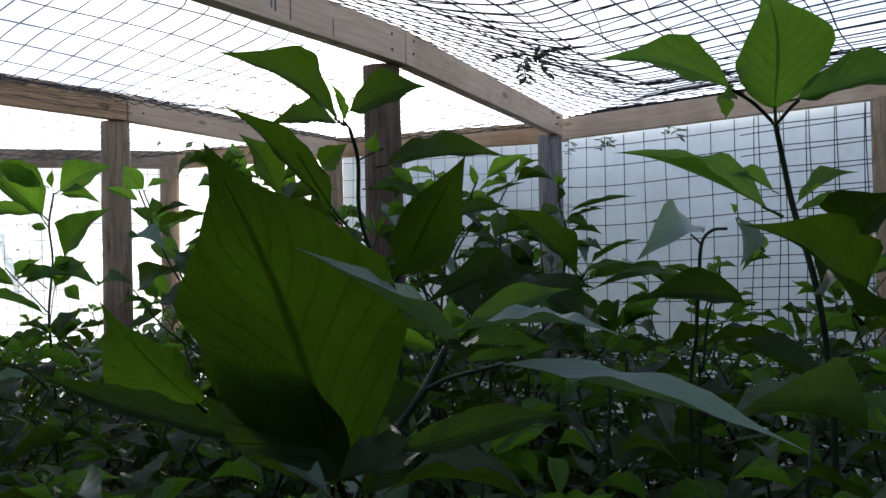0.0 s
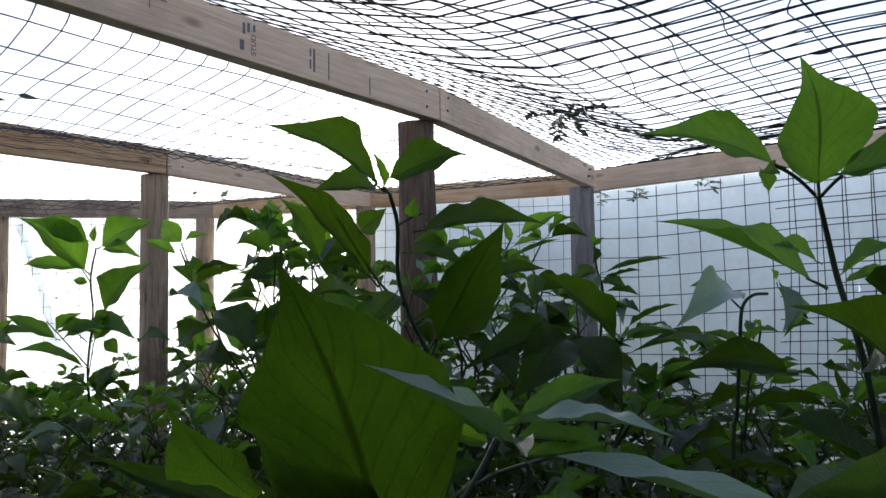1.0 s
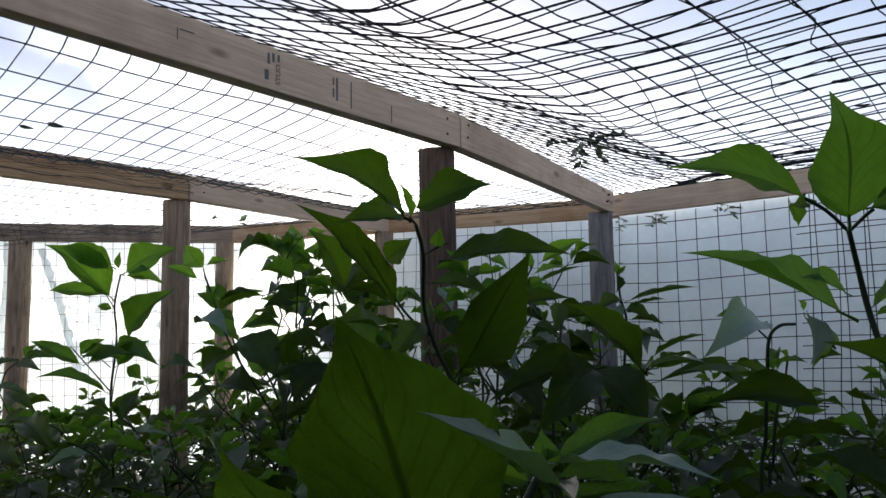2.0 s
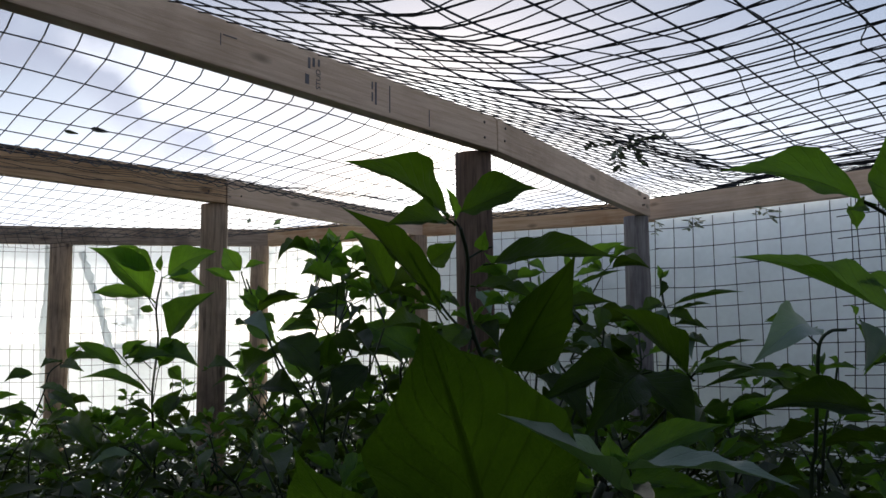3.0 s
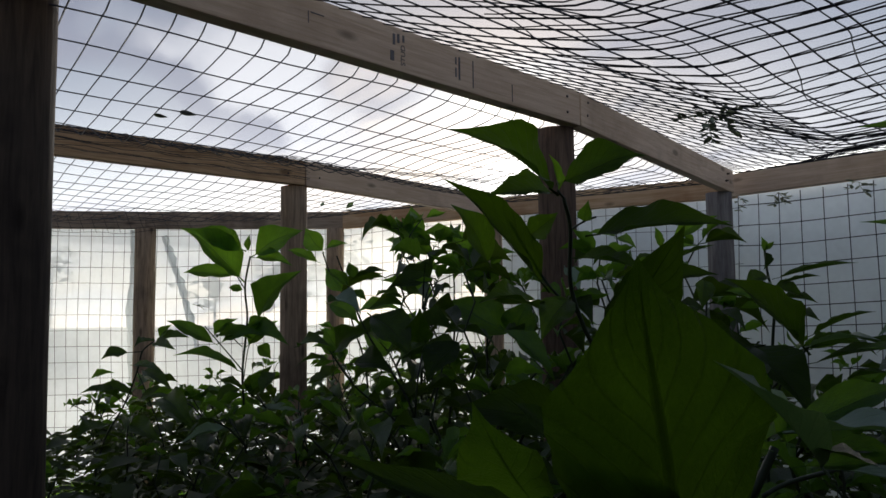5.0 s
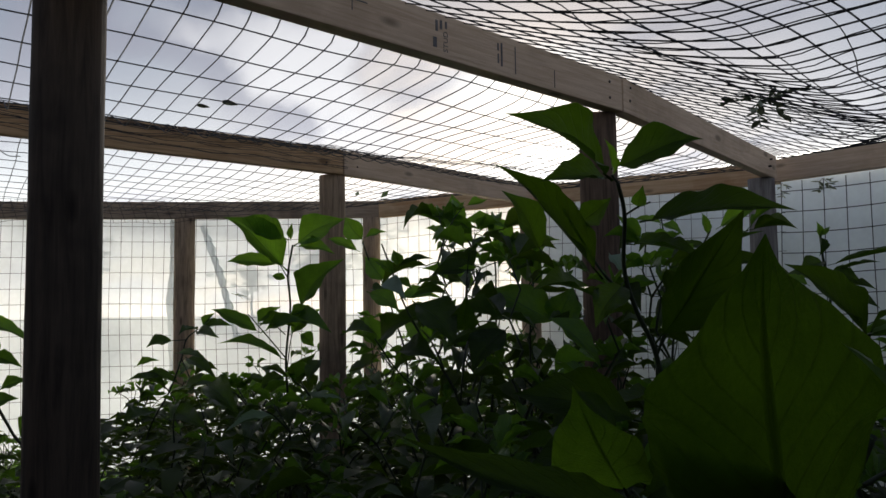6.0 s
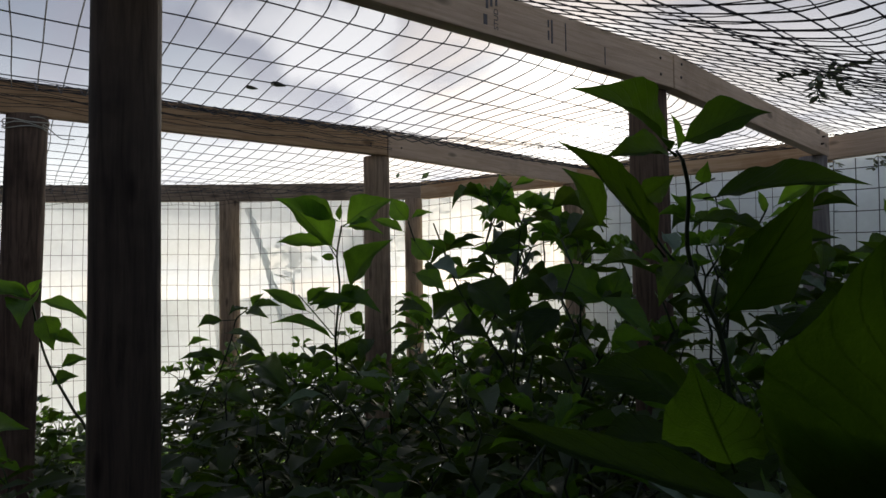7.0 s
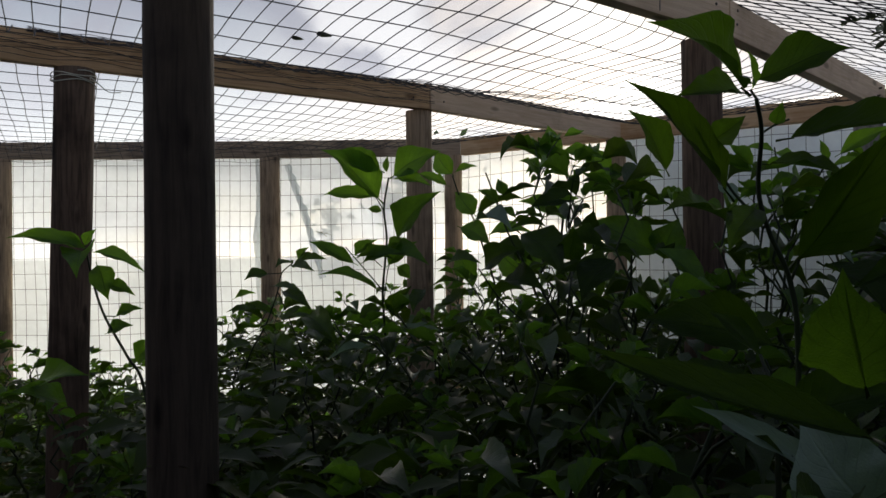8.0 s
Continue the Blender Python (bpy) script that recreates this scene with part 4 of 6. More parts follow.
def bushy(x, y, height, seed, label, spread_by=0.17, low=0.55, density=1.0, size=1.0, soup=None, plant=None, arms=4):
    """A forked pepper plant: a trunk, arms that zigzag upward and leaves at every node."""
    rng = random.Random(seed)
    plant = plant or new_plant(x, y, label)
    soup = soup or Soup()
    fork = Vector((x + rng.uniform(-0.02, 0.02), y + rng.uniform(-0.02, 0.02), height * rng.uniform(0.26, 0.34)))
    soup.tube(spline([(x, y, -0.03), (x + 0.008, y - 0.005, fork.z * 0.5), fork], 4), [0.009 - 0.0002 * i for i in range(9)], 7)
    turn = rng.uniform(0, 6.28)
    for arm in range(arms):
        a = turn + arm * 6.28 / arms + rng.uniform(-0.4, 0.4)
        reach = spread_by * rng.uniform(0.55, 1.25)
        top = height * rng.uniform(0.84, 1.0) if arm else height
        if arm == 0:
            reach *= 0.45
        n = max(8, int((top - fork.z) / 0.054))
        pts = []
        for i in range(n + 1):
            k = i / n
            zig = 0.016 * (1 if i % 2 else -1)
            r = reach * (1 - (1 - k) ** 1.8)
            pts.append(Vector((fork.x + math.cos(a) * r - math.sin(a) * zig + rng.uniform(-0.008, 0.008), fork.y + math.sin(a) * r + math.cos(a) * zig + rng.uniform(-0.008, 0.008), fork.z + (top - fork.z) * k)))
        soup.tube(pts, [0.0065 - 0.0048 * i / n for i in range(n + 1)], 5)
        for i in range(1, n + 1):
            p = pts[i]
            k = i / n
            if p.z < low:
                continue
            count = 2 if rng.random() < 0.72 * density else 1
            if i == n:
                count = 5
            for c in range(count):
                if rng.random() > density * 0.97 and i < n:
                    continue
                b = rng.uniform(0, 6.28) if c or rng.random() < 0.5 else a + rng.uniform(-1, 1)
                young = i >= n - 1 and c != 1
                length = (rng.uniform(0.035, 0.075) if young else rng.uniform(0.065, 0.14)) * size
                droop = rng.uniform(-0.5, 0.25) if not young else rng.uniform(-0.25, 0.8)
                way = Vector((math.cos(b), math.sin(b), droop)).normalized()
                stalk = length * 0.22
                base = p + way * stalk + Vector((0, 0, stalk * 0.2))
                nrm = Vector((rng.uniform(-0.28, 0.28), rng.uniform(-0.28, 0.28), 1.0))
                mesh = rng.choice(YOUNG if young else LEAVES)
                hang_leaf(plant, mesh, base, base + way * length, length * rng.uniform(0.35, 0.48), nrm)
            # thin side shoot
            if k > 0.35 and rng.random() < 0.28 * density and i < n:
                b = rng.uniform(0, 6.28)
                end = p + Vector((math.cos(b) * 0.07, math.sin(b) * 0.07, rng.uniform(0.04, 0.09)))
                soup.tube([p, p.lerp(end, 0.5) + Vector((0, 0, 0.008)), end], [0.0026, 0.002, 0.0014], 4)
                for c in range(3):
                    w = rng.uniform(0, 6.28)
                    way = Vector((math.cos(w), math.sin(w), rng.uniform(-0.4, 0.6))).normalized()
                    length = rng.uniform(0.05, 0.095) * size
                    base = end + way * length * 0.2
                    hang_leaf(plant, rng.choice(YOUNG + LEAVES[:2]), base, base + way * length, length * 0.43, Vector((rng.uniform(-0.5, 0.5), rng.uniform(-0.5, 0.5), 1)))
    plant_part(plant, soup, "stem", STEM)
    return plant


# the plants nearest the lens, shoot by shoot
def taper(n, r0, r1):
    count = (n - 1) * 6 + 1 if n > 2 else 4
    return [r0 + (r1 - r0) * i / (count - 1) for i in range(count)]


OWN = {}


def own_leaf(arch, fold, young=0, rise=0.7, slim=0.45, sway=1.0):
    key = (arch, fold, young, rise, slim, sway)
    if key not in OWN:
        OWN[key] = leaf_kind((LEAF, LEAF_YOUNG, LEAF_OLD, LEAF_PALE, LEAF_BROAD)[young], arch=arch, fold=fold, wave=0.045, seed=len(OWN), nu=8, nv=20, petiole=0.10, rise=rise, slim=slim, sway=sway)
    return OWN[key]


shoot = new_plant(-0.079, 0.863, "tall pepper shoot with broad green leaves under netting")
twigs = Soup()
twigs.tube(spline([(-0.106, 0.81, 1.364), (-0.105, 0.827, 1.332), (-0.1, 0.835, 1.292), (-0.085, 0.841, 1.224), (-0.079, 0.854, 1.147), (-0.079, 0.863, 1.05), (-0.079, 0.863, 0.0)]), taper(7, 0.0023, 0.0034), 6)
twigs.tube(spline([(-0.106, 0.81, 1.364), (-0.115, 0.781, 1.38), (-0.126, 0.758, 1.39)]), taper(3, 0.0016, 0.0015), 6)
twigs.tube(spline([(-0.106, 0.81, 1.364), (-0.097, 0.777, 1.372)]), taper(2, 0.0016, 0.0015), 6)
twigs.tube(spline([(-0.106, 0.81, 1.364), (-0.088, 0.785, 1.372), (-0.079, 0.779, 1.377)]), taper(3, 0.0016, 0.0015), 6)
hang_leaf(shoot, own_leaf(0.02, 0.12, 1, 0.8, 0.45), (-0.097, 0.777, 1.372), (-0.092, 0.741, 1.47), 0.085, (0.73, -0.7, 0.07))
hang_leaf(shoot, own_leaf(0.08, 0.15, 1, 0.8, 0.45), (-0.126, 0.758, 1.39), (-0.216, 0.699, 1.423), 0.041, (0.44, -0.66, 0.49))
hang_leaf(shoot, own_leaf(0.06, 0.15, 1, 0.8, 0.45), (-0.082, 0.785, 1.379), (0.02, 0.80, 1.387), 0.042, (0.45, -0.65, 0.55))
hang_leaf(shoot, own_leaf(0.06, 0.15, 1, 0.8, 0.45), (-0.125, 0.765, 1.386), (-0.13, 0.736, 1.381), 0.013, (0.66, -0.77, 0.13))
hang_leaf(shoot, own_leaf(0.06, 0.15, 1, 0.8, 0.45), (-0.139, 0.766, 1.388), (-0.135, 0.772, 1.367), 0.019, (1.04, -0.45, 0.12))
hang_leaf(shoot, own_leaf(0.05, 0.15, 1, 0.8, 0.45), (-0.133, 0.872, 1.296), (-0.274, 0.848, 1.368), 0.053, (0.64, -0.19, 0.7))
hang_leaf(shoot, own_leaf(0.06, 0.15, 1, 0.8, 0.45), (-0.137, 0.907, 1.315), (-0.187, 0.888, 1.338), 0.027, (0.31, -0.34, 0.77))
hang_leaf(shoot, own_leaf(0.06, 0.15, 1, 0.8, 0.45), (-0.108, 0.88, 1.301), (-0.055, 0.87, 1.326), 0.031, (0.36, -0.41, 0.66))
hang_leaf(shoot, own_leaf(0.06, 0.15, 1, 0.8, 0.45), (-0.104, 0.871, 1.293), (-0.057, 0.897, 1.299), 0.02, (0.25, -0.27, 0.88))
hang_leaf(shoot, own_leaf(0.1, 0.2, 2, 0.9, 0.45), (-0.037, 0.752, 1.206), (-0.074, 0.637, 1.276), 0.064, (0.71, -0.47, 0.53))
hang_leaf(shoot, own_leaf(0.1, 0.2, 2, 0.9, 0.45), (-0.051, 0.867, 1.252), (-0.009, 0.797, 1.303), 0.069, (0.35, -0.75, 0.49))
hang_leaf(shoot, own_leaf(0.1, 0.15, 2, 0.9, 0.45), (-0.056, 0.756, 1.134), (-0.144, 0.756, 1.184), 0.053, (0.51, -0.11, 0.87))
hang_leaf(shoot, own_leaf(0.1, 0.2, 2, 0.9, 0.45), (-0.074, 0.811, 1.226), (-0.025, 0.77, 1.264), 0.066, (0.55, -0.64, 0.54))
hang_leaf(shoot, own_leaf(0.15, 0.2, 2, 0.9, 0.45), (-0.187, 0.967, 1.201), (-0.259, 0.84, 1.211), 0.04, (0.6, -0.53, 0.54))
plant_part(shoot, twigs, "stem", STEM)
shoot = new_plant(-0.187, 0.358, "pepper shoot with a large broad leaf close by")
twigs = Soup()
twigs.tube(spline([(-0.154, 0.406, 1.211), (-0.16, 0.395, 1.191), (-0.171, 0.381, 1.168), (-0.176, 0.364, 1.144), (-0.182, 0.36, 1.112), (-0.187, 0.358, 1.032), (-0.187, 0.358, 0.0)]), taper(7, 0.0021, 0.003), 6)
twigs.tube(spline([(-0.147, 0.379, 1.194), (-0.143, 0.395, 1.198), (-0.132, 0.423, 1.202)]), taper(3, 0.0012, 0.001), 6)
twigs.tube(spline([(-0.176, 0.364, 1.144), (-0.207, 0.366, 1.147), (-0.251, 0.382, 1.155)]), taper(3, 0.0012, 0.001), 6)
twigs.tube(spline([(-0.182, 0.36, 1.112), (-0.16, 0.332, 1.144), (-0.153, 0.325, 1.161)]), taper(3, 0.0014, 0.0011), 6)
hang_leaf(shoot, own_leaf(-0.11, -0.08, 4, 0.8, 0.45, 0.0), (-0.15, 0.327, 1.16), (-0.106, 0.233, 1.29), 0.087, (0.594, -0.521, -0.585))
hang_leaf(shoot, own_leaf(0.04, 0.1, 2, 0.9, 0.45, 0.3), (-0.140, 0.326, 1.165), (-0.203, 0.302, 1.225), 0.042, (0.69, -0.70, -0.2))
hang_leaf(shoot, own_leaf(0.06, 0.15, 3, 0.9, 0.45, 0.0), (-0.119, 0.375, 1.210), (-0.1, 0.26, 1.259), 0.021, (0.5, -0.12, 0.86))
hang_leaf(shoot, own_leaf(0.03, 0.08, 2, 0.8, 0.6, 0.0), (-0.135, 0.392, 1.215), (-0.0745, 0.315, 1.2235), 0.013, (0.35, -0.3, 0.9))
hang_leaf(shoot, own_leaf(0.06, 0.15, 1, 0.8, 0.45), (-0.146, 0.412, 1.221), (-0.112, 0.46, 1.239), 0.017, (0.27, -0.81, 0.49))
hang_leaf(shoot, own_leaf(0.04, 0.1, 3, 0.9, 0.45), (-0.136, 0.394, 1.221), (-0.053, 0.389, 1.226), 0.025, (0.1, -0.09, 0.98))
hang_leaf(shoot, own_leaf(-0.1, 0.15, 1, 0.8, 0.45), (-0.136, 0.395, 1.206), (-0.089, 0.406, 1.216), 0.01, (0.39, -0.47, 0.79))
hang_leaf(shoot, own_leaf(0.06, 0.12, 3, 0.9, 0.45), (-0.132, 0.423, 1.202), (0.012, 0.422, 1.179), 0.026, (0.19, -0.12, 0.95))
hang_leaf(shoot, own_leaf(0.1, 0.15, 0, 0.8, 0.45), (-0.134, 0.346, 1.174), (-0.086, 0.408, 1.185), 0.017, (0.51, -0.63, 0.59))
hang_leaf(shoot, own_leaf(0.03, 0.05, 0, 0.9, 0.45, 0.0), (-0.213, 0.303, 1.193), (-0.19, 0.245, 1.242), 0.038, (0.35, -0.85, 0.45))
hang_leaf(shoot, own_leaf(-0.06, 0.2, 2, 0.8, 0.45), (-0.251, 0.382, 1.155), (-0.38, 0.303, 1.196), 0.025, (0.18, -0.58, 0.8))
hang_leaf(shoot, own_leaf(0.06, 0.15, 1, 0.8, 0.45), (-0.145, 0.399, 1.215), (-0.146, 0.4, 1.237), 0.014, (0.78, -0.66, 0.28))
hang_leaf(shoot, own_leaf(0.05, 0.2, 1, 0.8, 0.5), (-0.150, 0.392, 1.212), (-0.163, 0.372, 1.219), 0.013, (0.6, -0.6, 0.5))
hang_leaf(shoot, own_leaf(0.05, 0.2, 1, 0.8, 0.6), (-0.140, 0.402, 1.213), (-0.098, 0.412, 1.213), 0.013, (0.4, -0.4, 0.8))
hang_leaf(shoot, own_leaf(0.06, 0.15, 0, 0.8, 0.45), (-0.154, 0.393, 1.216), (-0.154, 0.368, 1.225), 0.013, (0.61, -0.43, 0.58))
hang_leaf(shoot, own_leaf(0.06, 0.15, 1, 0.8, 0.45), (-0.158, 0.402, 1.215), (-0.131, 0.398, 1.226), 0.01, (0.61, -0.43, 0.58))
hang_leaf(shoot, own_leaf(0.06, 0.15, 0, 0.8, 0.45), (-0.125, 0.302, 1.173), (-0.137, 0.369, 1.171), 0.021, (0.45, -0.55, 0.69))
hang_leaf(shoot, own_leaf(0.04, 0.15, 3, 0.8, 0.6), (-0.142, 0.312, 1.163), (-0.203, 0.318, 1.188), 0.013, (0.1, -0.45, 0.9))
hang_leaf(shoot, own_leaf(0.1, 0.15, 0, 0.8, 0.45), (-0.126, 0.314, 1.164), (-0.162, 0.375, 1.179), 0.022, (0.8, -0.02, 0.58))
plant_part(shoot, twigs, "stem", STEM)
shoot = new_plant(-0.47, 0.64, "shaded pepper shoot with dull grey-green leaves")
twigs = Soup()
twigs.tube(spline([(-0.50, 0.66, 1.15), (-0.478, 0.65, 1.10), (-0.47, 0.64, 0.95), (-0.47, 0.64, 0.0)]), taper(4, 0.0018, 0.0035), 6)
twigs.tube(spline([(-0.478, 0.65, 1.10), (-0.43, 0.63, 1.085), (-0.40, 0.62, 1.08)]), taper(3, 0.0015, 0.0012), 6)
hang_leaf(shoot, own_leaf(0.08, 0.15, 2, 0.9, 0.5), (-0.535, 0.735, 1.15), (-0.645, 0.66, 1.18), 0.062, (0.35, -0.75, 0.55))
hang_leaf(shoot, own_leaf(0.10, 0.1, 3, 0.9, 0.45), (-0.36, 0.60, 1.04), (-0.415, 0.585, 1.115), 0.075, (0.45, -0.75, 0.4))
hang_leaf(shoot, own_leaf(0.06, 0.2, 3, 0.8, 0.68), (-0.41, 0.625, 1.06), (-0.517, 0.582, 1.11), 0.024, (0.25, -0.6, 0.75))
hang_leaf(shoot, own_leaf(0.08, 0.2, 2, 0.9, 0.6), (-0.49, 0.66, 1.11), (-0.60, 0.62, 1.10), 0.05, (0.2, -0.4, 0.9))
hang_leaf(shoot, own_leaf(0.08, 0.2, 2, 0.9, 0.6), (-0.47, 0.66, 1.09), (-0.39, 0.70, 1.13), 0.055, (0.5, -0.5, 0.6))
hang_leaf(shoot, own_leaf(0.06, 0.2, 0, 0.8, 0.68), (-0.50, 0.66, 1.15), (-0.55, 0.65, 1.19), 0.02, (0.4, -0.6, 0.6))
plant_part(shoot, twigs, "stem", STEM)
shoot = new_plant(-0.598, 0.875, "upright pepper shoot with long pointed green leaves")
twigs = Soup()
twigs.tube(spline([(-0.572, 0.766, 1.413), (-0.581, 0.788, 1.378), (-0.598, 0.806, 1.317), (-0.597, 0.825, 1.268), (-0.588, 0.851, 1.21), (-0.586, 0.862, 1.124), (-0.598, 0.875, 0.882), (-0.598, 0.875, 0.0)]), taper(8, 0.0023, 0.0037), 6)
twigs.tube(spline([(-0.572, 0.766, 1.413), (-0.571, 0.754, 1.421)]), taper(2, 0.0015, 0.0015), 6)
twigs.tube(spline([(-0.597, 0.822, 1.277), (-0.612, 0.797, 1.302), (-0.625, 0.781, 1.33), (-0.649, 0.755, 1.395)]), taper(4, 0.0019, 0.0014), 6)
twigs.tube(spline([(-0.581, 0.788, 1.378), (-0.58, 0.814, 1.39), (-0.569, 0.823, 1.395)]), taper(3, 0.0015, 0.0012), 6)
twigs.tube(spline([(-0.588, 0.851, 1.21), (-0.568, 0.862, 1.267), (-0.532, 0.863, 1.308)]), taper(3, 0.0019, 0.0014), 6)
hang_leaf(shoot, own_leaf(0.06, 0.18, 4, 0.9, 0.55), (-0.576, 0.749, 1.422), (-0.55, 0.574, 1.466), 0.058, (0.78, -0.37, 0.4))
hang_leaf(shoot, own_leaf(0.05, 0.15, 4, 0.9, 0.5), (-0.564, 0.758, 1.431), (-0.484, 0.803, 1.458), 0.052, (0.55, -0.63, 0.44))
hang_leaf(shoot, own_leaf(0.05, 0.15, 0, 0.9, 0.5), (-0.583, 0.757, 1.42), (-0.605, 0.672, 1.414), 0.042, (0.49, -0.56, 0.55))
hang_leaf(shoot, own_leaf(0.06, 0.15, 1, 0.8, 0.68), (-0.57, 0.755, 1.421), (-0.542, 0.709, 1.453), 0.016, (0.91, -0.3, 0.13))
hang_leaf(shoot, own_leaf(0.05, 0.2, 2, 0.8, 0.68), (-0.625, 0.784, 1.317), (-0.651, 0.651, 1.438), 0.05, (0.8, -0.23, 0.49))
hang_leaf(shoot, own_leaf(0.06, 0.15, 0, 0.8, 0.68), (-0.644, 0.788, 1.376), (-0.605, 0.792, 1.402), 0.034, (0.66, -0.78, 0.23))
hang_leaf(shoot, own_leaf(0.08, 0.15, 2, 0.8, 0.68), (-0.569, 0.823, 1.373), (-0.392, 0.82, 1.371), 0.05, (0.55, -0.6, 0.6))
hang_leaf(shoot, own_leaf(0.15, 0.2, 2, 0.9, 0.68), (-0.416, 0.902, 1.238), (-0.43, 0.804, 1.177), 0.061, (0.67, -0.47, 0.54))
hang_leaf(shoot, own_leaf(0.15, 0.2, 2, 0.9, 0.68), (-0.429, 0.93, 1.237), (-0.48, 0.785, 1.211), 0.046, (0.51, -0.42, 0.65))
hang_leaf(shoot, own_leaf(0.08, 0.15, 2, 1.1, 0.68), (-0.583, 0.854, 1.235), (-0.454, 0.831, 1.371), 0.077, (0.81, -0.4, 0.38))
hang_leaf(shoot, own_leaf(0.06, 0.15, 1, 0.8, 0.68), (-0.58, 0.814, 1.39), (-0.563, 0.801, 1.412), 0.018, (0.66, -0.77, 0.13))
hang_leaf(shoot, own_leaf(0.06, 0.15, 0, 0.8, 0.68), (-0.687, 0.755, 1.345), (-0.702, 0.709, 1.417), 0.044, (0.92, -0.31, 0.33))
hang_leaf(shoot, own_leaf(0.06, 0.15, 0, 0.8, 0.68), (-0.627, 0.785, 1.283), (-0.626, 0.68, 1.296), 0.044, (0.37, -0.42, 0.76))
hang_leaf(shoot, own_leaf(0.06, 0.15, 0, 0.8, 0.68), (-0.602, 0.805, 1.296), (-0.596, 0.749, 1.249), 0.041, (0.55, -0.63, 0.44))
hang_leaf(shoot, own_leaf(0.06, 0.15, 0, 0.8, 0.68), (-0.588, 0.812, 1.345), (-0.499, 0.823, 1.326), 0.034, (0.31, -0.34, 0.87))
hang_leaf(shoot, own_leaf(0.06, 0.15, 2, 0.9, 0.68), (-0.397, 0.984, 1.235), (-0.431, 0.881, 1.318), 0.055, (0.79, -0.3, 0.44))
plant_part(shoot, twigs, "stem", STEM)
shoot = new_plant(-0.58, 1.051, "bushy pepper shoot with pale and dark leaves")
twigs = Soup()
twigs.tube(spline([(-0.609, 1.06, 1.312), (-0.635, 1.044, 1.256), (-0.604, 1.048, 1.211), (-0.576, 1.049, 1.168), (-0.573, 1.046, 1.093), (-0.58, 1.051, 0.985), (-0.58, 1.051, 0.0)]), taper(7, 0.0016, 0.003), 6)
twigs.tube(spline([(-0.58, 1.083, 1.325), (-0.58, 1.087, 1.283), (-0.58, 1.067, 1.227), (-0.576, 1.049, 1.168)]), taper(4, 0.0014, 0.0018), 6)
twigs.tube(spline([(-0.418, 1.045, 1.235), (-0.455, 1.069, 1.203), (-0.515, 1.077, 1.147), (-0.573, 1.046, 1.093)]), taper(4, 0.0014, 0.0019), 6)
hang_leaf(shoot, own_leaf(0.06, 0.15, 0, 0.8, 0.68), (-0.58, 1.083, 1.325), (-0.568, 1.058, 1.284), 0.029, (0.75, -0.57, 0.23))
hang_leaf(shoot, own_leaf(0.08, 0.15, 2, 0.8, 0.68), (-0.635, 1.037, 1.321), (-0.54, 1.051, 1.332), 0.032, (0.49, -0.56, 0.55))
hang_leaf(shoot, own_leaf(0.08, 0.2, 0, 0.8, 0.68), (-0.611, 1.06, 1.292), (-0.554, 1.044, 1.278), 0.017, (0.43, -0.49, 0.65))
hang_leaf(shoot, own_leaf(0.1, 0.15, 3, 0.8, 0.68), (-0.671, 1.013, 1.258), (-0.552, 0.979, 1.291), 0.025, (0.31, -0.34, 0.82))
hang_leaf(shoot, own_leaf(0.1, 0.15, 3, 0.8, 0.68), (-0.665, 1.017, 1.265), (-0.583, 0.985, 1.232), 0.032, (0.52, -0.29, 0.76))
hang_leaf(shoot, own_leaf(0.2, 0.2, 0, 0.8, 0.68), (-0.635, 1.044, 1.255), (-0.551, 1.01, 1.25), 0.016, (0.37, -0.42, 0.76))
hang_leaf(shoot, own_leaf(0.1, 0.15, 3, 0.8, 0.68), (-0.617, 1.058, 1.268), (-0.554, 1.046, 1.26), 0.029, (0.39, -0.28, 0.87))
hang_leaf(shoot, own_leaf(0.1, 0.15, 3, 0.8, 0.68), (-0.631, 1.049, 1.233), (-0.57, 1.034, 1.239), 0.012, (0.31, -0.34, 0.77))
hang_leaf(shoot, own_leaf(0.15, 0.2, 2, 0.8, 0.68), (-0.587, 1.024, 1.199), (-0.49, 1.036, 1.246), 0.038, (0.35, -0.55, 0.66))
hang_leaf(shoot, own_leaf(0.1, 0.15, 2, 0.9, 0.68), (-0.627, 0.987, 1.227), (-0.523, 0.95, 1.168), 0.055, (0.77, -0.44, 0.43))
hang_leaf(shoot, own_leaf(0.1, 0.15, 2, 0.9, 0.68), (-0.504, 1.025, 1.235), (-0.394, 0.994, 1.15), 0.062, (0.77, -0.44, 0.43))
hang_leaf(shoot, own_leaf(0.1, 0.15, 2, 0.8, 0.68), (-0.572, 1.094, 1.28), (-0.502, 1.051, 1.255), 0.024, (0.65, -0.44, 0.64))
hang_leaf(shoot, own_leaf(0.1, 0.15, 0, 0.8, 0.68), (-0.58, 1.15, 1.312), (-0.515, 1.14, 1.298), 0.023, (0.37, -0.42, 0.76))
hang_leaf(shoot, own_leaf(0.1, 0.15, 2, 0.8, 0.68), (-0.43, 1.089, 1.212), (-0.299, 1.066, 1.234), 0.022, (0.37, -0.42, 0.81))
hang_leaf(shoot, own_leaf(0.1, 0.15, 3, 0.8, 0.68), (-0.413, 1.036, 1.235), (-0.303, 0.957, 1.248), 0.02, (0.31, -0.34, 0.87))
hang_leaf(shoot, own_leaf(0.08, 0.2, 0, 0.8, 0.68), (-0.43, 1.086, 1.248), (-0.334, 1.033, 1.278), 0.017, (0.37, -0.42, 0.76))
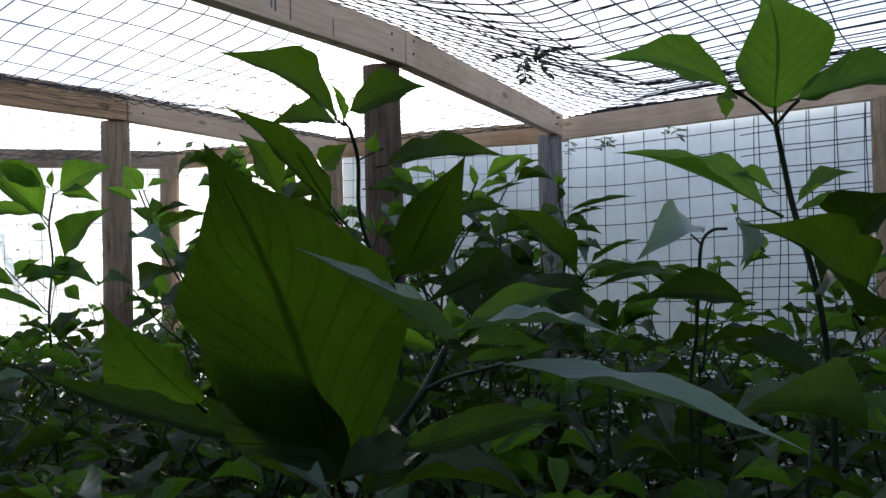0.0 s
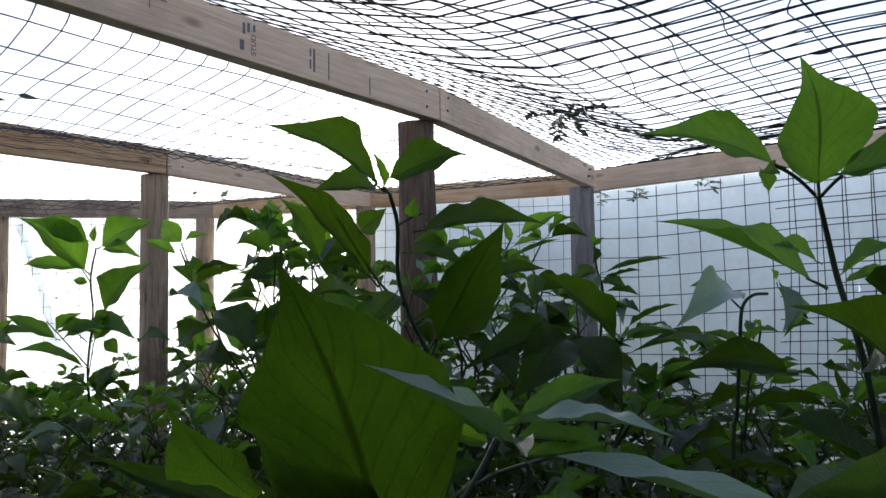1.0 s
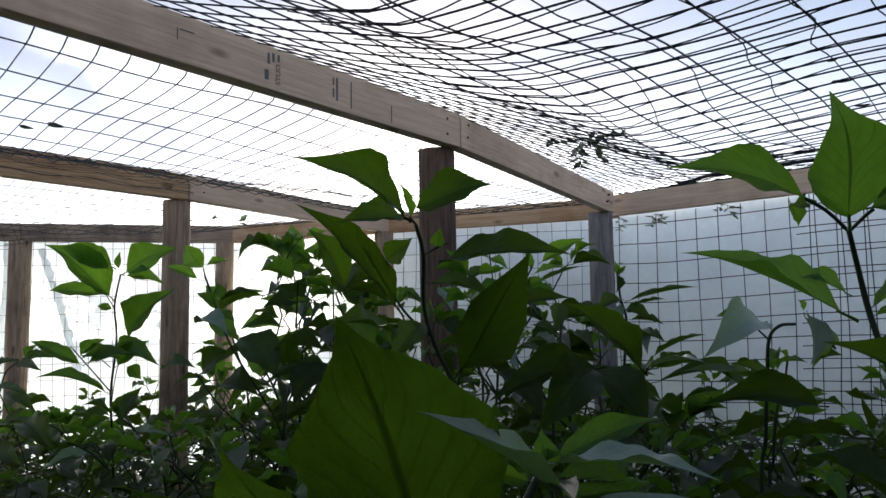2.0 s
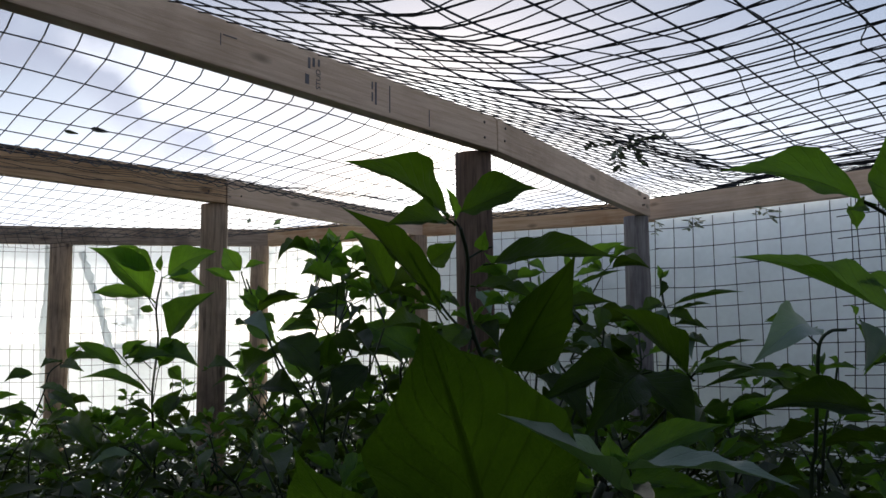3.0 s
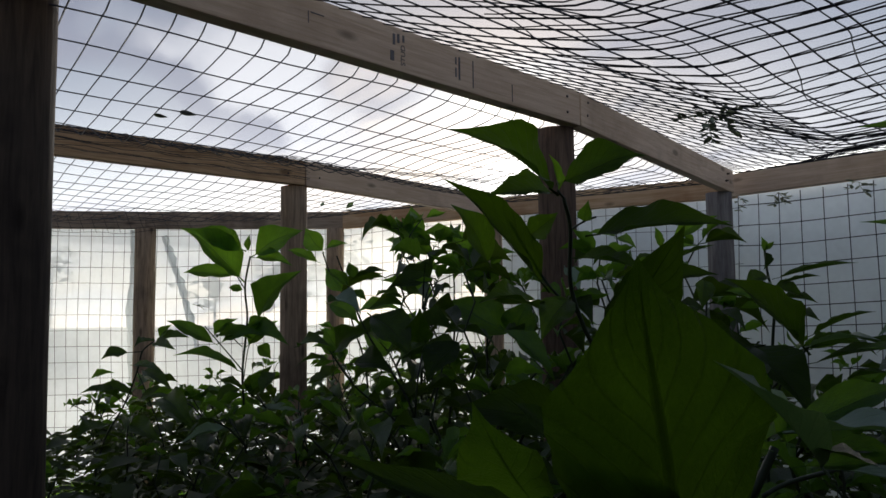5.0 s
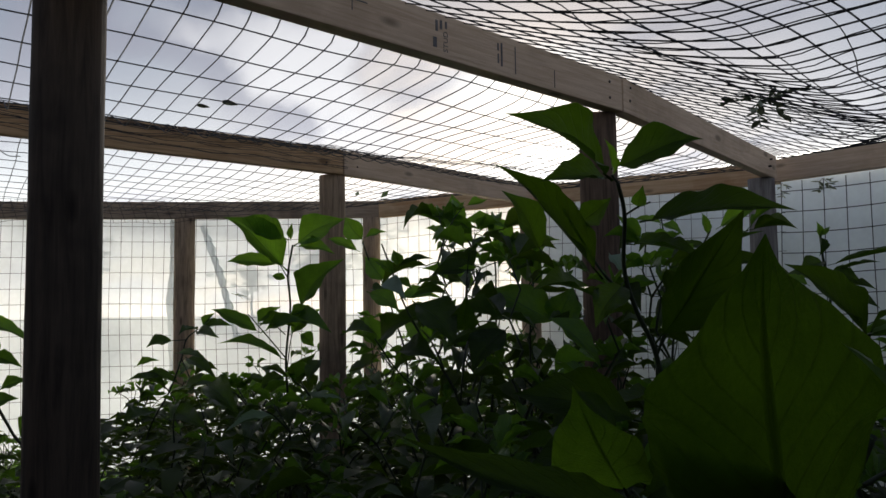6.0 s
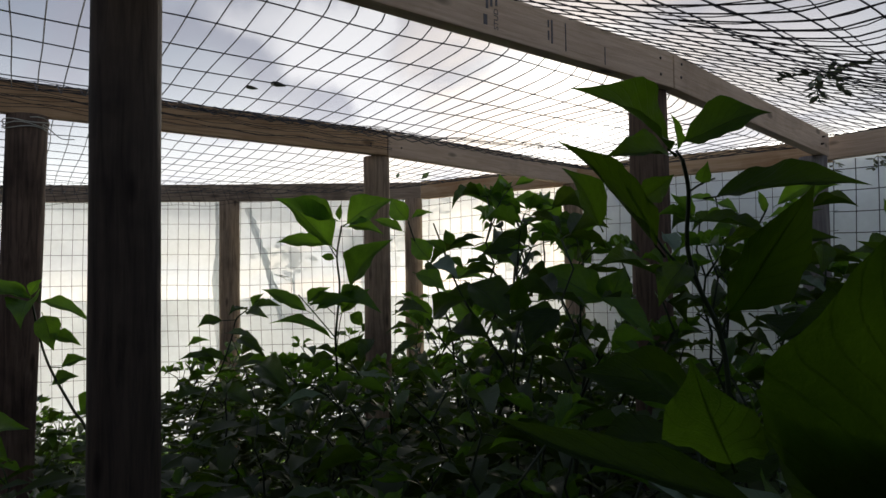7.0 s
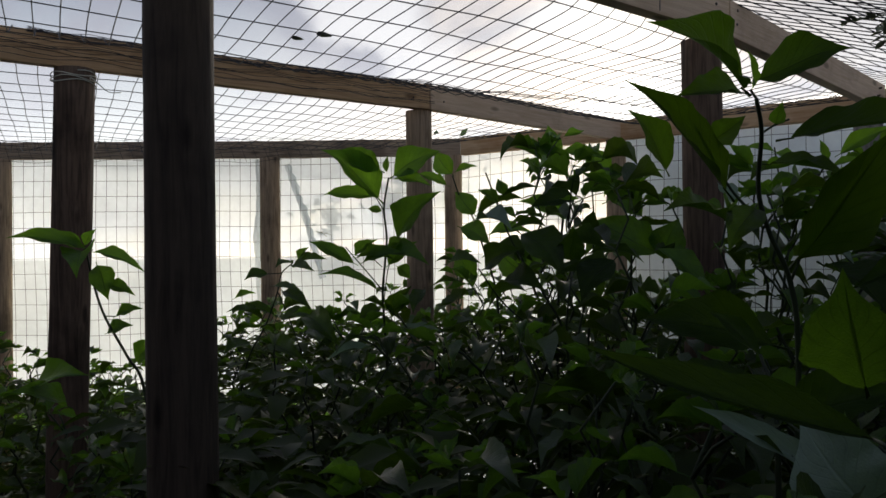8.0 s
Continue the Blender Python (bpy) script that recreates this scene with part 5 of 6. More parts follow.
hang_leaf(shoot, own_leaf(0.06, 0.15, 1, 0.8, 0.68), (-0.532, 1.126, 1.298), (-0.558, 1.103, 1.31), 0.017, (0.43, -0.49, 0.65))
plant_part(shoot, twigs, "stem", STEM)
shoot = new_plant(-0.984, 1.437, "pepper shoot with light green tips")
twigs = Soup()
twigs.tube(spline([(-0.891, 1.467, 1.423), (-0.922, 1.448, 1.351), (-0.95, 1.432, 1.264), (-0.967, 1.43, 1.152), (-0.984, 1.437, 0.928), (-0.984, 1.437, 0.0)]), taper(6, 0.0019, 0.003), 6)
twigs.tube(spline([(-0.991, 1.445, 1.453), (-0.975, 1.441, 1.37), (-0.95, 1.432, 1.264)]), taper(3, 0.0015, 0.0018), 6)
hang_leaf(shoot, own_leaf(0.06, 0.15, 1, 0.8, 0.68), (-0.876, 1.479, 1.429), (-0.795, 1.517, 1.476), 0.034, (0.55, -0.63, 0.44))
hang_leaf(shoot, own_leaf(0.06, 0.15, 1, 0.8, 0.68), (-0.891, 1.469, 1.403), (-0.819, 1.476, 1.415), 0.021, (0.43, -0.49, 0.65))
hang_leaf(shoot, own_leaf(0.06, 0.15, 0, 0.8, 0.68), (-0.886, 1.475, 1.384), (-0.792, 1.498, 1.417), 0.019, (0.37, -0.42, 0.76))
hang_leaf(shoot, own_leaf(0.06, 0.15, 1, 0.8, 0.68), (-0.895, 1.465, 1.415), (-0.901, 1.455, 1.459), 0.019, (0.75, -0.57, 0.23))
hang_leaf(shoot, own_leaf(0.06, 0.15, 0, 0.8, 0.68), (-0.902, 1.46, 1.395), (-0.913, 1.388, 1.373), 0.028, (0.43, -0.49, 0.65))
hang_leaf(shoot, own_leaf(0.06, 0.15, 1, 0.8, 0.68), (-0.992, 1.446, 1.445), (-1.006, 1.367, 1.45), 0.023, (0.49, -0.56, 0.55))
hang_leaf(shoot, own_leaf(0.06, 0.15, 1, 0.8, 0.68), (-0.992, 1.446, 1.441), (-0.932, 1.433, 1.416), 0.024, (0.49, -0.56, 0.55))
hang_leaf(shoot, own_leaf(0.06, 0.15, 0, 0.8, 0.68), (-0.997, 1.444, 1.421), (-1.001, 1.378, 1.385), 0.033, (0.43, -0.49, 0.65))
hang_leaf(shoot, own_leaf(0.06, 0.15, 3, 0.8, 0.68), (-1.045, 1.342, 1.378), (-0.993, 1.324, 1.328), 0.038, (0.39, -0.28, 0.87))
plant_part(shoot, twigs, "stem", STEM)
shoot = new_plant(-0.573, 1.231, "pepper shoot before the grey post with pointed leaves")
twigs = Soup()
twigs.tube(spline([(-0.55, 1.209, 1.375), (-0.549, 1.214, 1.333), (-0.544, 1.221, 1.299), (-0.55, 1.222, 1.239), (-0.561, 1.223, 1.131), (-0.573, 1.231, 0.95), (-0.573, 1.231, 0.0)]), taper(7, 0.0016, 0.003), 6)
hang_leaf(shoot, own_leaf(0.06, 0.2, 0, 0.8, 0.68), (-0.537, 1.224, 1.33), (-0.412, 1.197, 1.346), 0.017, (0.34, -0.38, 0.81))
hang_leaf(shoot, own_leaf(0.06, 0.2, 0, 0.8, 0.68), (-0.535, 1.226, 1.32), (-0.458, 1.186, 1.329), 0.013, (0.37, -0.42, 0.76))
hang_leaf(shoot, own_leaf(0.06, 0.2, 0, 0.8, 0.68), (-0.537, 1.227, 1.299), (-0.472, 1.204, 1.292), 0.02, (0.37, -0.42, 0.76))
hang_leaf(shoot, own_leaf(0.06, 0.2, 0, 0.8, 0.68), (-0.543, 1.22, 1.316), (-0.494, 1.21, 1.301), 0.026, (0.55, -0.63, 0.44))
hang_leaf(shoot, own_leaf(0.06, 0.2, 0, 0.8, 0.68), (-0.551, 1.212, 1.333), (-0.559, 1.155, 1.311), 0.026, (0.49, -0.56, 0.55))
hang_leaf(shoot, own_leaf(0.06, 0.2, 3, 0.8, 0.68), (-0.563, 1.203, 1.318), (-0.529, 1.182, 1.293), 0.024, (0.37, -0.42, 0.76))
hang_leaf(shoot, own_leaf(0.06, 0.2, 0, 0.8, 0.68), (-0.534, 1.232, 1.274), (-0.463, 1.187, 1.267), 0.025, (0.37, -0.42, 0.76))
hang_leaf(shoot, own_leaf(0.06, 0.2, 3, 0.8, 0.68), (-0.538, 1.228, 1.281), (-0.483, 1.172, 1.249), 0.027, (0.45, -0.35, 0.76))
hang_leaf(shoot, own_leaf(0.06, 0.2, 1, 0.8, 0.68), (-0.55, 1.209, 1.369), (-0.552, 1.205, 1.393), 0.01, (0.66, -0.78, 0.23))
hang_leaf(shoot, own_leaf(0.06, 0.2, 1, 0.8, 0.68), (-0.55, 1.209, 1.372), (-0.538, 1.217, 1.385), 0.008, (0.66, -0.78, 0.23))
hang_leaf(shoot, own_leaf(0.06, 0.3, 2, 0.8, 0.68), (-0.551, 1.208, 1.369), (-0.543, 1.192, 1.341), 0.017, (0.91, -0.3, 0.23))
plant_part(shoot, twigs, "stem", STEM)
shoot = new_plant(-0.319, 1.177, "sparse pepper shoot before the end wall")
twigs = Soup()
twigs.tube(spline([(-0.286, 1.181, 1.243), (-0.293, 1.18, 1.205), (-0.303, 1.175, 1.17), (-0.311, 1.174, 1.099), (-0.319, 1.177, 0.997), (-0.319, 1.177, 0.0)]), taper(6, 0.0015, 0.0026), 6)
twigs.tube(spline([(-0.221, 1.061, 1.298), (-0.213, 1.068, 1.285), (-0.205, 1.104, 1.257)]), taper(3, 0.001, 0.0015), 6)
hang_leaf(shoot, own_leaf(0.06, 0.2, 0, 0.8, 0.68), (-0.317, 1.123, 1.299), (-0.341, 1.09, 1.302), 0.015, (0.49, -0.56, 0.55))
hang_leaf(shoot, own_leaf(0.08, 0.2, 0, 0.8, 0.68), (-0.263, 1.1, 1.209), (-0.296, 1.002, 1.245), 0.02, (0.45, -0.35, 0.76))
hang_leaf(shoot, own_leaf(0.06, 0.2, 1, 0.8, 0.68), (-0.306, 1.192, 1.235), (-0.257, 1.167, 1.239), 0.015, (0.37, -0.42, 0.76))
hang_leaf(shoot, own_leaf(0.06, 0.2, 1, 0.8, 0.68), (-0.293, 1.202, 1.243), (-0.301, 1.194, 1.252), 0.011, (0.49, -0.56, 0.55))
hang_leaf(shoot, own_leaf(0.06, 0.5, 3, 0.8, 0.68), (-0.221, 1.061, 1.297), (-0.214, 1.046, 1.24), 0.02, (0.95, 0.12, 0.25))
hang_leaf(shoot, own_leaf(0.06, 0.2, 1, 0.8, 0.68), (-0.224, 1.057, 1.303), (-0.228, 1.053, 1.316), 0.01, (0.77, -0.43, 0.33))
hang_leaf(shoot, own_leaf(0.06, 0.2, 0, 0.8, 0.68), (-0.23, 1.124, 1.243), (-0.199, 1.11, 1.25), 0.018, (0.49, -0.56, 0.55))
hang_leaf(shoot, own_leaf(0.06, 0.2, 3, 0.8, 0.68), (-0.383, 1.195, 1.208), (-0.327, 1.176, 1.218), 0.014, (0.31, -0.34, 0.82))
hang_leaf(shoot, own_leaf(0.06, 0.2, 0, 0.8, 0.68), (-0.422, 1.164, 1.187), (-0.363, 1.147, 1.2), 0.016, (0.31, -0.34, 0.82))
hang_leaf(shoot, own_leaf(0.06, 0.2, 0, 0.8, 0.68), (-0.272, 1.159, 1.192), (-0.225, 1.132, 1.205), 0.014, (0.31, -0.34, 0.82))
plant_part(shoot, twigs, "stem", STEM)
shoot = new_plant(-1.115, 0.998, "pepper shoot with drooping dark leaves before the sunlit wall")
twigs = Soup()
twigs.tube(spline([(-1.18, 0.863, 1.391), (-1.173, 0.876, 1.351), (-1.163, 0.896, 1.289), (-1.149, 0.917, 1.238), (-1.125, 0.95, 1.172), (-1.106, 0.981, 1.092), (-1.115, 0.998, 0.917), (-1.115, 0.998, 0.0)]), taper(8, 0.0015, 0.003), 6)
twigs.tube(spline([(-1.325, 1.218, 1.365), (-1.328, 1.196, 1.307), (-1.157, 1.051, 1.234), (-1.094, 0.98, 1.172), (-1.106, 0.981, 1.092)]), taper(5, 0.0015, 0.0021), 6)
twigs.tube(spline([(-1.205, 0.864, 1.22), (-1.179, 0.899, 1.158), (-1.141, 0.944, 1.107), (-1.108, 0.983, 1.063)]), taper(4, 0.0015, 0.0021), 6)
hang_leaf(shoot, own_leaf(0.1, 0.15, 2, 0.8, 0.68), (-1.325, 1.218, 1.365), (-1.349, 1.112, 1.346), 0.059, (0.46, -0.74, 0.41))
hang_leaf(shoot, own_leaf(0.15, 0.15, 0, 0.8, 0.68), (-1.373, 1.181, 1.303), (-1.386, 1.083, 1.3), 0.032, (0.41, -0.41, 0.74))
hang_leaf(shoot, own_leaf(0.1, 0.15, 0, 0.8, 0.68), (-1.374, 1.176, 1.321), (-1.377, 1.117, 1.327), 0.018, (0.41, -0.41, 0.74))
hang_leaf(shoot, own_leaf(0.08, 0.15, 0, 0.9, 0.68), (-1.145, 0.914, 1.281), (-1.051, 0.932, 1.21), 0.072, (0.81, -0.39, 0.41))
hang_leaf(shoot, own_leaf(0.05, 0.15, 0, 0.9, 0.68), (-1.087, 0.979, 1.233), (-1.044, 0.941, 1.291), 0.052, (0.66, -0.66, 0.25))
hang_leaf(shoot, own_leaf(0.08, 0.15, 2, 0.9, 0.68), (-0.999, 0.994, 1.234), (-1.008, 0.924, 1.169), 0.062, (0.39, -0.81, 0.42))
hang_leaf(shoot, own_leaf(0.1, 0.2, 2, 0.8, 0.68), (-1.163, 0.886, 1.347), (-1.069, 0.893, 1.36), 0.02, (0.41, -0.41, 0.74))
hang_leaf(shoot, own_leaf(0.1, 0.2, 1, 0.8, 0.68), (-1.16, 0.889, 1.351), (-1.166, 0.879, 1.38), 0.022, (0.66, -0.67, 0.3))
hang_leaf(shoot, own_leaf(0.1, 0.2, 1, 0.8, 0.68), (-1.169, 0.882, 1.336), (-1.193, 0.855, 1.362), 0.022, (0.54, -0.54, 0.52))
hang_leaf(shoot, own_leaf(0.1, 0.2, 3, 0.8, 0.68), (-1.198, 0.858, 1.308), (-1.116, 0.871, 1.289), 0.043, (0.42, -0.27, 0.85))
hang_leaf(shoot, own_leaf(0.1, 0.2, 1, 0.8, 0.68), (-1.168, 0.885, 1.325), (-1.148, 0.907, 1.309), 0.02, (0.48, -0.47, 0.63))
hang_leaf(shoot, own_leaf(0.08, 0.15, 0, 0.9, 0.68), (-1.197, 0.872, 1.22), (-1.111, 0.881, 1.257), 0.05, (0.6, -0.6, 0.41))
hang_leaf(shoot, own_leaf(0.1, 0.15, 2, 0.9, 0.68), (-1.176, 0.897, 1.195), (-1.064, 0.895, 1.185), 0.05, (0.61, -0.47, 0.52))
hang_leaf(shoot, own_leaf(0.1, 0.15, 0, 0.8, 0.68), (-1.246, 0.823, 1.228), (-1.16, 0.836, 1.233), 0.032, (0.41, -0.41, 0.74))
hang_leaf(shoot, own_leaf(0.1, 0.15, 0, 0.8, 0.68), (-1.281, 0.795, 1.182), (-1.256, 0.755, 1.143), 0.032, (0.46, -0.74, 0.41))
plant_part(shoot, twigs, "stem", STEM)
shoot = new_plant(-2.369, 0.85, "low pepper shoot with pointed leaves before a post")
twigs = Soup()
twigs.tube(spline([(-2.196, 0.946, 1.225), (-2.223, 0.924, 1.196), (-2.238, 0.917, 1.143), (-2.274, 0.896, 1.048), (-2.33, 0.858, 0.929), (-2.369, 0.85, 0.73), (-2.369, 0.85, 0.0)]), taper(7, 0.0019, 0.003), 6)
twigs.tube(spline([(-2.223, 0.924, 1.196), (-2.254, 0.894, 1.194)]), taper(2, 0.0014, 0.0012), 6)
twigs.tube(spline([(-2.238, 0.917, 1.143), (-2.221, 0.947, 1.058), (-2.204, 0.983, 0.927), (-2.209, 1.007, 0.728)]), taper(4, 0.0016, 0.0021), 6)
hang_leaf(shoot, own_leaf(0.06, 0.15, 0, 0.8, 0.68), (-2.254, 0.894, 1.194), (-2.256, 0.823, 1.18), 0.046, (0.55, -0.54, 0.62))
hang_leaf(shoot, own_leaf(0.06, 0.15, 0, 0.8, 0.68), (-2.196, 0.946, 1.225), (-2.155, 0.875, 1.216), 0.033, (0.41, -0.41, 0.74))
hang_leaf(shoot, own_leaf(0.06, 0.15, 0, 0.8, 0.68), (-2.185, 0.957, 1.231), (-2.075, 0.993, 1.239), 0.037, (0.48, -0.47, 0.63))
hang_leaf(shoot, own_leaf(0.06, 0.15, 1, 0.8, 0.68), (-2.184, 0.957, 1.234), (-2.157, 0.978, 1.271), 0.028, (0.6, -0.6, 0.41))
hang_leaf(shoot, own_leaf(0.06, 0.15, 0, 0.8, 0.68), (-2.197, 0.947, 1.219), (-2.056, 0.946, 1.207), 0.036, (0.55, -0.54, 0.62))
hang_leaf(shoot, own_leaf(0.06, 0.15, 0, 0.8, 0.68), (-2.225, 0.93, 1.143), (-2.072, 0.945, 1.104), 0.045, (0.62, -0.33, 0.63))
hang_leaf(shoot, own_leaf(0.06, 0.15, 0, 0.8, 0.68), (-2.246, 0.908, 1.158), (-2.084, 0.927, 1.148), 0.033, (0.35, -0.34, 0.85))
hang_leaf(shoot, own_leaf(0.12, 0.15, 0, 0.8, 0.68), (-2.281, 0.887, 1.059), (-2.252, 0.77, 1.095), 0.051, (0.35, -0.34, 0.85))
hang_leaf(shoot, own_leaf(0.06, 0.15, 0, 0.8, 0.68), (-2.253, 0.913, 1.074), (-2.327, 0.835, 1.106), 0.037, (0.34, -0.34, 0.75))
hang_leaf(shoot, own_leaf(0.06, 0.15, 0, 0.8, 0.68), (-2.243, 0.925, 1.058), (-2.048, 0.972, 1.082), 0.06, (0.41, -0.41, 0.74))
hang_leaf(shoot, own_leaf(0.06, 0.15, 1, 0.8, 0.68), (-2.337, 0.824, 1.121), (-2.286, 0.871, 1.14), 0.028, (0.41, -0.4, 0.64))
hang_leaf(shoot, own_leaf(0.06, 0.15, 0, 0.8, 0.68), (-2.173, 0.997, 1.034), (-2.015, 0.991, 0.989), 0.075, (0.75, -0.33, 0.52))
hang_leaf(shoot, own_leaf(0.06, 0.15, 0, 0.8, 0.68), (-2.314, 0.865, 0.99), (-2.272, 0.768, 0.972), 0.066, (0.48, -0.48, 0.73))
hang_leaf(shoot, own_leaf(0.06, 0.15, 0, 0.8, 0.68), (-2.27, 0.908, 0.99), (-2.105, 0.934, 0.965), 0.066, (0.48, -0.48, 0.73))
plant_part(shoot, twigs, "stem", STEM)
shoot = new_plant(-1.735, 0.985, "slender pepper shoot with bright backlit leaves")
twigs = Soup()
twigs.tube(spline([(-1.678, 0.96, 1.428), (-1.694, 0.956, 1.357), (-1.697, 0.964, 1.278), (-1.716, 0.963, 1.161), (-1.722, 0.971, 1.07), (-1.735, 0.985, 0.887), (-1.735, 0.985, 0.0)]), taper(7, 0.0023, 0.0037), 6)
twigs.tube(spline([(-1.694, 0.956, 1.35), (-1.705, 0.94, 1.383)]), taper(2, 0.0015, 0.0014), 6)
twigs.tube(spline([(-1.716, 0.963, 1.161), (-1.747, 0.924, 1.22), (-1.771, 0.893, 1.266)]), taper(3, 0.0019, 0.0014), 6)
twigs.tube(spline([(-1.7, 0.953, 1.217), (-1.721, 0.928, 1.244), (-1.744, 0.904, 1.245)]), taper(3, 0.0014, 0.001), 6)
twigs.tube(spline([(-1.705, 0.96, 1.139), (-1.689, 0.964, 1.217), (-1.673, 0.978, 1.243)]), taper(3, 0.0014, 0.001), 6)
hang_leaf(shoot, own_leaf(0.08, 0.2, 1, 0.8, 0.68), (-1.701, 0.945, 1.38), (-1.73, 0.815, 1.495), 0.088, (0.88, -0.18, 0.42))
hang_leaf(shoot, own_leaf(0.06, 0.15, 1, 0.8, 0.68), (-1.691, 0.945, 1.445), (-1.744, 0.857, 1.496), 0.06, (0.6, -0.6, 0.41))
hang_leaf(shoot, own_leaf(0.06, 0.15, 1, 0.8, 0.68), (-1.669, 0.969, 1.432), (-1.585, 1.043, 1.488), 0.073, (0.66, -0.67, 0.3))
hang_leaf(shoot, own_leaf(0.06, 0.15, 1, 0.8, 0.68), (-1.707, 0.938, 1.385), (-1.798, 0.847, 1.395), 0.042, (0.61, -0.61, 0.51))
hang_leaf(shoot, own_leaf(0.06, 0.15, 1, 0.8, 0.68), (-1.669, 0.969, 1.424), (-1.565, 1.004, 1.404), 0.039, (0.55, -0.54, 0.62))
hang_leaf(shoot, own_leaf(0.06, 0.15, 1, 0.8, 0.68), (-1.678, 0.982, 1.283), (-1.555, 1.016, 1.391), 0.083, (0.38, -0.8, 0.32))
hang_leaf(shoot, own_leaf(0.06, 0.15, 1, 0.8, 0.68), (-1.68, 0.956, 1.441), (-1.675, 0.956, 1.48), 0.016, (0.71, -0.72, 0.09))
hang_leaf(shoot, own_leaf(0.06, 0.15, 1, 0.8, 0.68), (-1.699, 0.952, 1.35), (-1.722, 0.928, 1.357), 0.021, (0.6, -0.6, 0.41))
hang_leaf(shoot, own_leaf(0.06, 0.15, 1, 0.8, 0.68), (-1.76, 0.909, 1.227), (-1.835, 0.827, 1.283), 0.039, (0.55, -0.54, 0.62))
hang_leaf(shoot, own_leaf(0.06, 0.15, 1, 0.8, 0.68), (-1.698, 0.9, 1.228), (-1.581, 0.94, 1.253), 0.043, (0.55, -0.54, 0.62))
hang_leaf(shoot, own_leaf(0.12, 0.15, 1, 0.8, 0.68), (-1.724, 0.955, 1.161), (-1.731, 0.8, 1.206), 0.046, (0.35, -0.34, 0.85))
hang_leaf(shoot, own_leaf(0.06, 0.15, 1, 0.8, 0.68), (-1.705, 0.96, 1.252), (-1.544, 0.981, 1.228), 0.056, (0.41, -0.41, 0.74))
hang_leaf(shoot, own_leaf(0.08, 0.2, 1, 0.8, 0.68), (-1.744, 0.904, 1.245), (-1.702, 0.941, 1.284), 0.031, (0.61, -0.59, 0.42))
hang_leaf(shoot, own_leaf(0.08, 0.2, 1, 0.8, 0.68), (-1.74, 0.909, 1.24), (-1.636, 0.944, 1.24), 0.041, (0.48, -0.46, 0.64))
hang_leaf(shoot, own_leaf(0.08, 0.2, 1, 0.8, 0.68), (-1.689, 0.964, 1.222), (-1.637, 1.009, 1.278), 0.05, (0.61, -0.59, 0.42))
hang_leaf(shoot, own_leaf(0.08, 0.2, 1, 0.8, 0.68), (-1.688, 0.96, 1.262), (-1.648, 0.998, 1.28), 0.029, (0.55, -0.52, 0.53))
hang_leaf(shoot, own_leaf(0.08, 0.2, 1, 0.8, 0.68), (-1.675, 0.979, 1.218), (-1.655, 1.004, 1.189), 0.034, (0.55, -0.52, 0.53))
hang_leaf(shoot, own_leaf(0.08, 0.2, 0, 0.8, 0.68), (-1.695, 0.975, 1.098), (-1.656, 1.005, 1.173), 0.047, (0.61, -0.59, 0.42))
hang_leaf(shoot, own_leaf(0.08, 0.2, 0, 0.8, 0.68), (-1.713, 0.954, 1.118), (-1.708, 0.891, 1.092), 0.044, (0.48, -0.46, 0.64))
hang_leaf(shoot, own_leaf(0.08, 0.2, 0, 0.8, 0.68), (-1.843, 0.824, 1.098), (-1.698, 0.837, 1.041), 0.061, (0.76, -0.45, 0.51))
hang_leaf(shoot, own_leaf(0.08, 0.2, 3, 0.8, 0.68), (-1.695, 0.982, 1.059), (-1.523, 1.011, 1.075), 0.033, (0.35, -0.33, 0.81))
hang_leaf(shoot, own_leaf(0.08, 0.2, 3, 0.8, 0.68), (-1.735, 0.946, 1.021), (-1.723, 0.815, 1.009), 0.038, (0.35, -0.33, 0.81))
plant_part(shoot, twigs, "stem", STEM)
shoot = new_plant(-0.302, 1.099, "pepper shoot with a drooping grey-green leaf")
twigs = Soup()
twigs.tube(spline([(-0.25, 1.106, 1.287), (-0.265, 1.093, 1.285), (-0.276, 1.086, 1.268), (-0.281, 1.087, 1.219), (-0.288, 1.09, 1.149), (-0.302, 1.099, 0.982), (-0.302, 1.099, 0.0)]), taper(7, 0.0019, 0.003), 6)
twigs.tube(spline([(-0.276, 1.086, 1.268), (-0.285, 1.076, 1.281)]), taper(2, 0.0014, 0.0011), 6)
hang_leaf(shoot, own_leaf(0.2, 0.1, 3, 0.8, 0.68), (-0.28, 1.077, 1.288), (-0.303, 0.957, 1.255), 0.054, (0.62, -0.33, 0.7))
hang_leaf(shoot, own_leaf(0.06, 0.15, 1, 0.8, 0.68), (-0.31, 1.12, 1.289), (-0.322, 1.042, 1.3), 0.022, (0.5, -0.57, 0.53))
hang_leaf(shoot, own_leaf(0.1, 0.4, 1, 0.8, 0.68), (-0.24, 1.113, 1.295), (-0.23, 1.103, 1.233), 0.026, (0.93, -0.01, 0.13))
hang_leaf(shoot, own_leaf(0.06, 0.15, 0, 0.8, 0.68), (-0.295, 1.078, 1.198), (-0.331, 0.975, 1.25), 0.034, (0.38, -0.43, 0.75))
hang_leaf(shoot, own_leaf(0.06, 0.15, 1, 0.8, 0.68), (-0.286, 1.084, 1.219), (-0.314, 0.925, 1.24), 0.024, (0.33, -0.36, 0.86))
plant_part(shoot, twigs, "stem", STEM)
shoot = new_plant(-1.981, 1.544, "slender backlit pepper shoot with pointed leaves")
twigs = Soup()
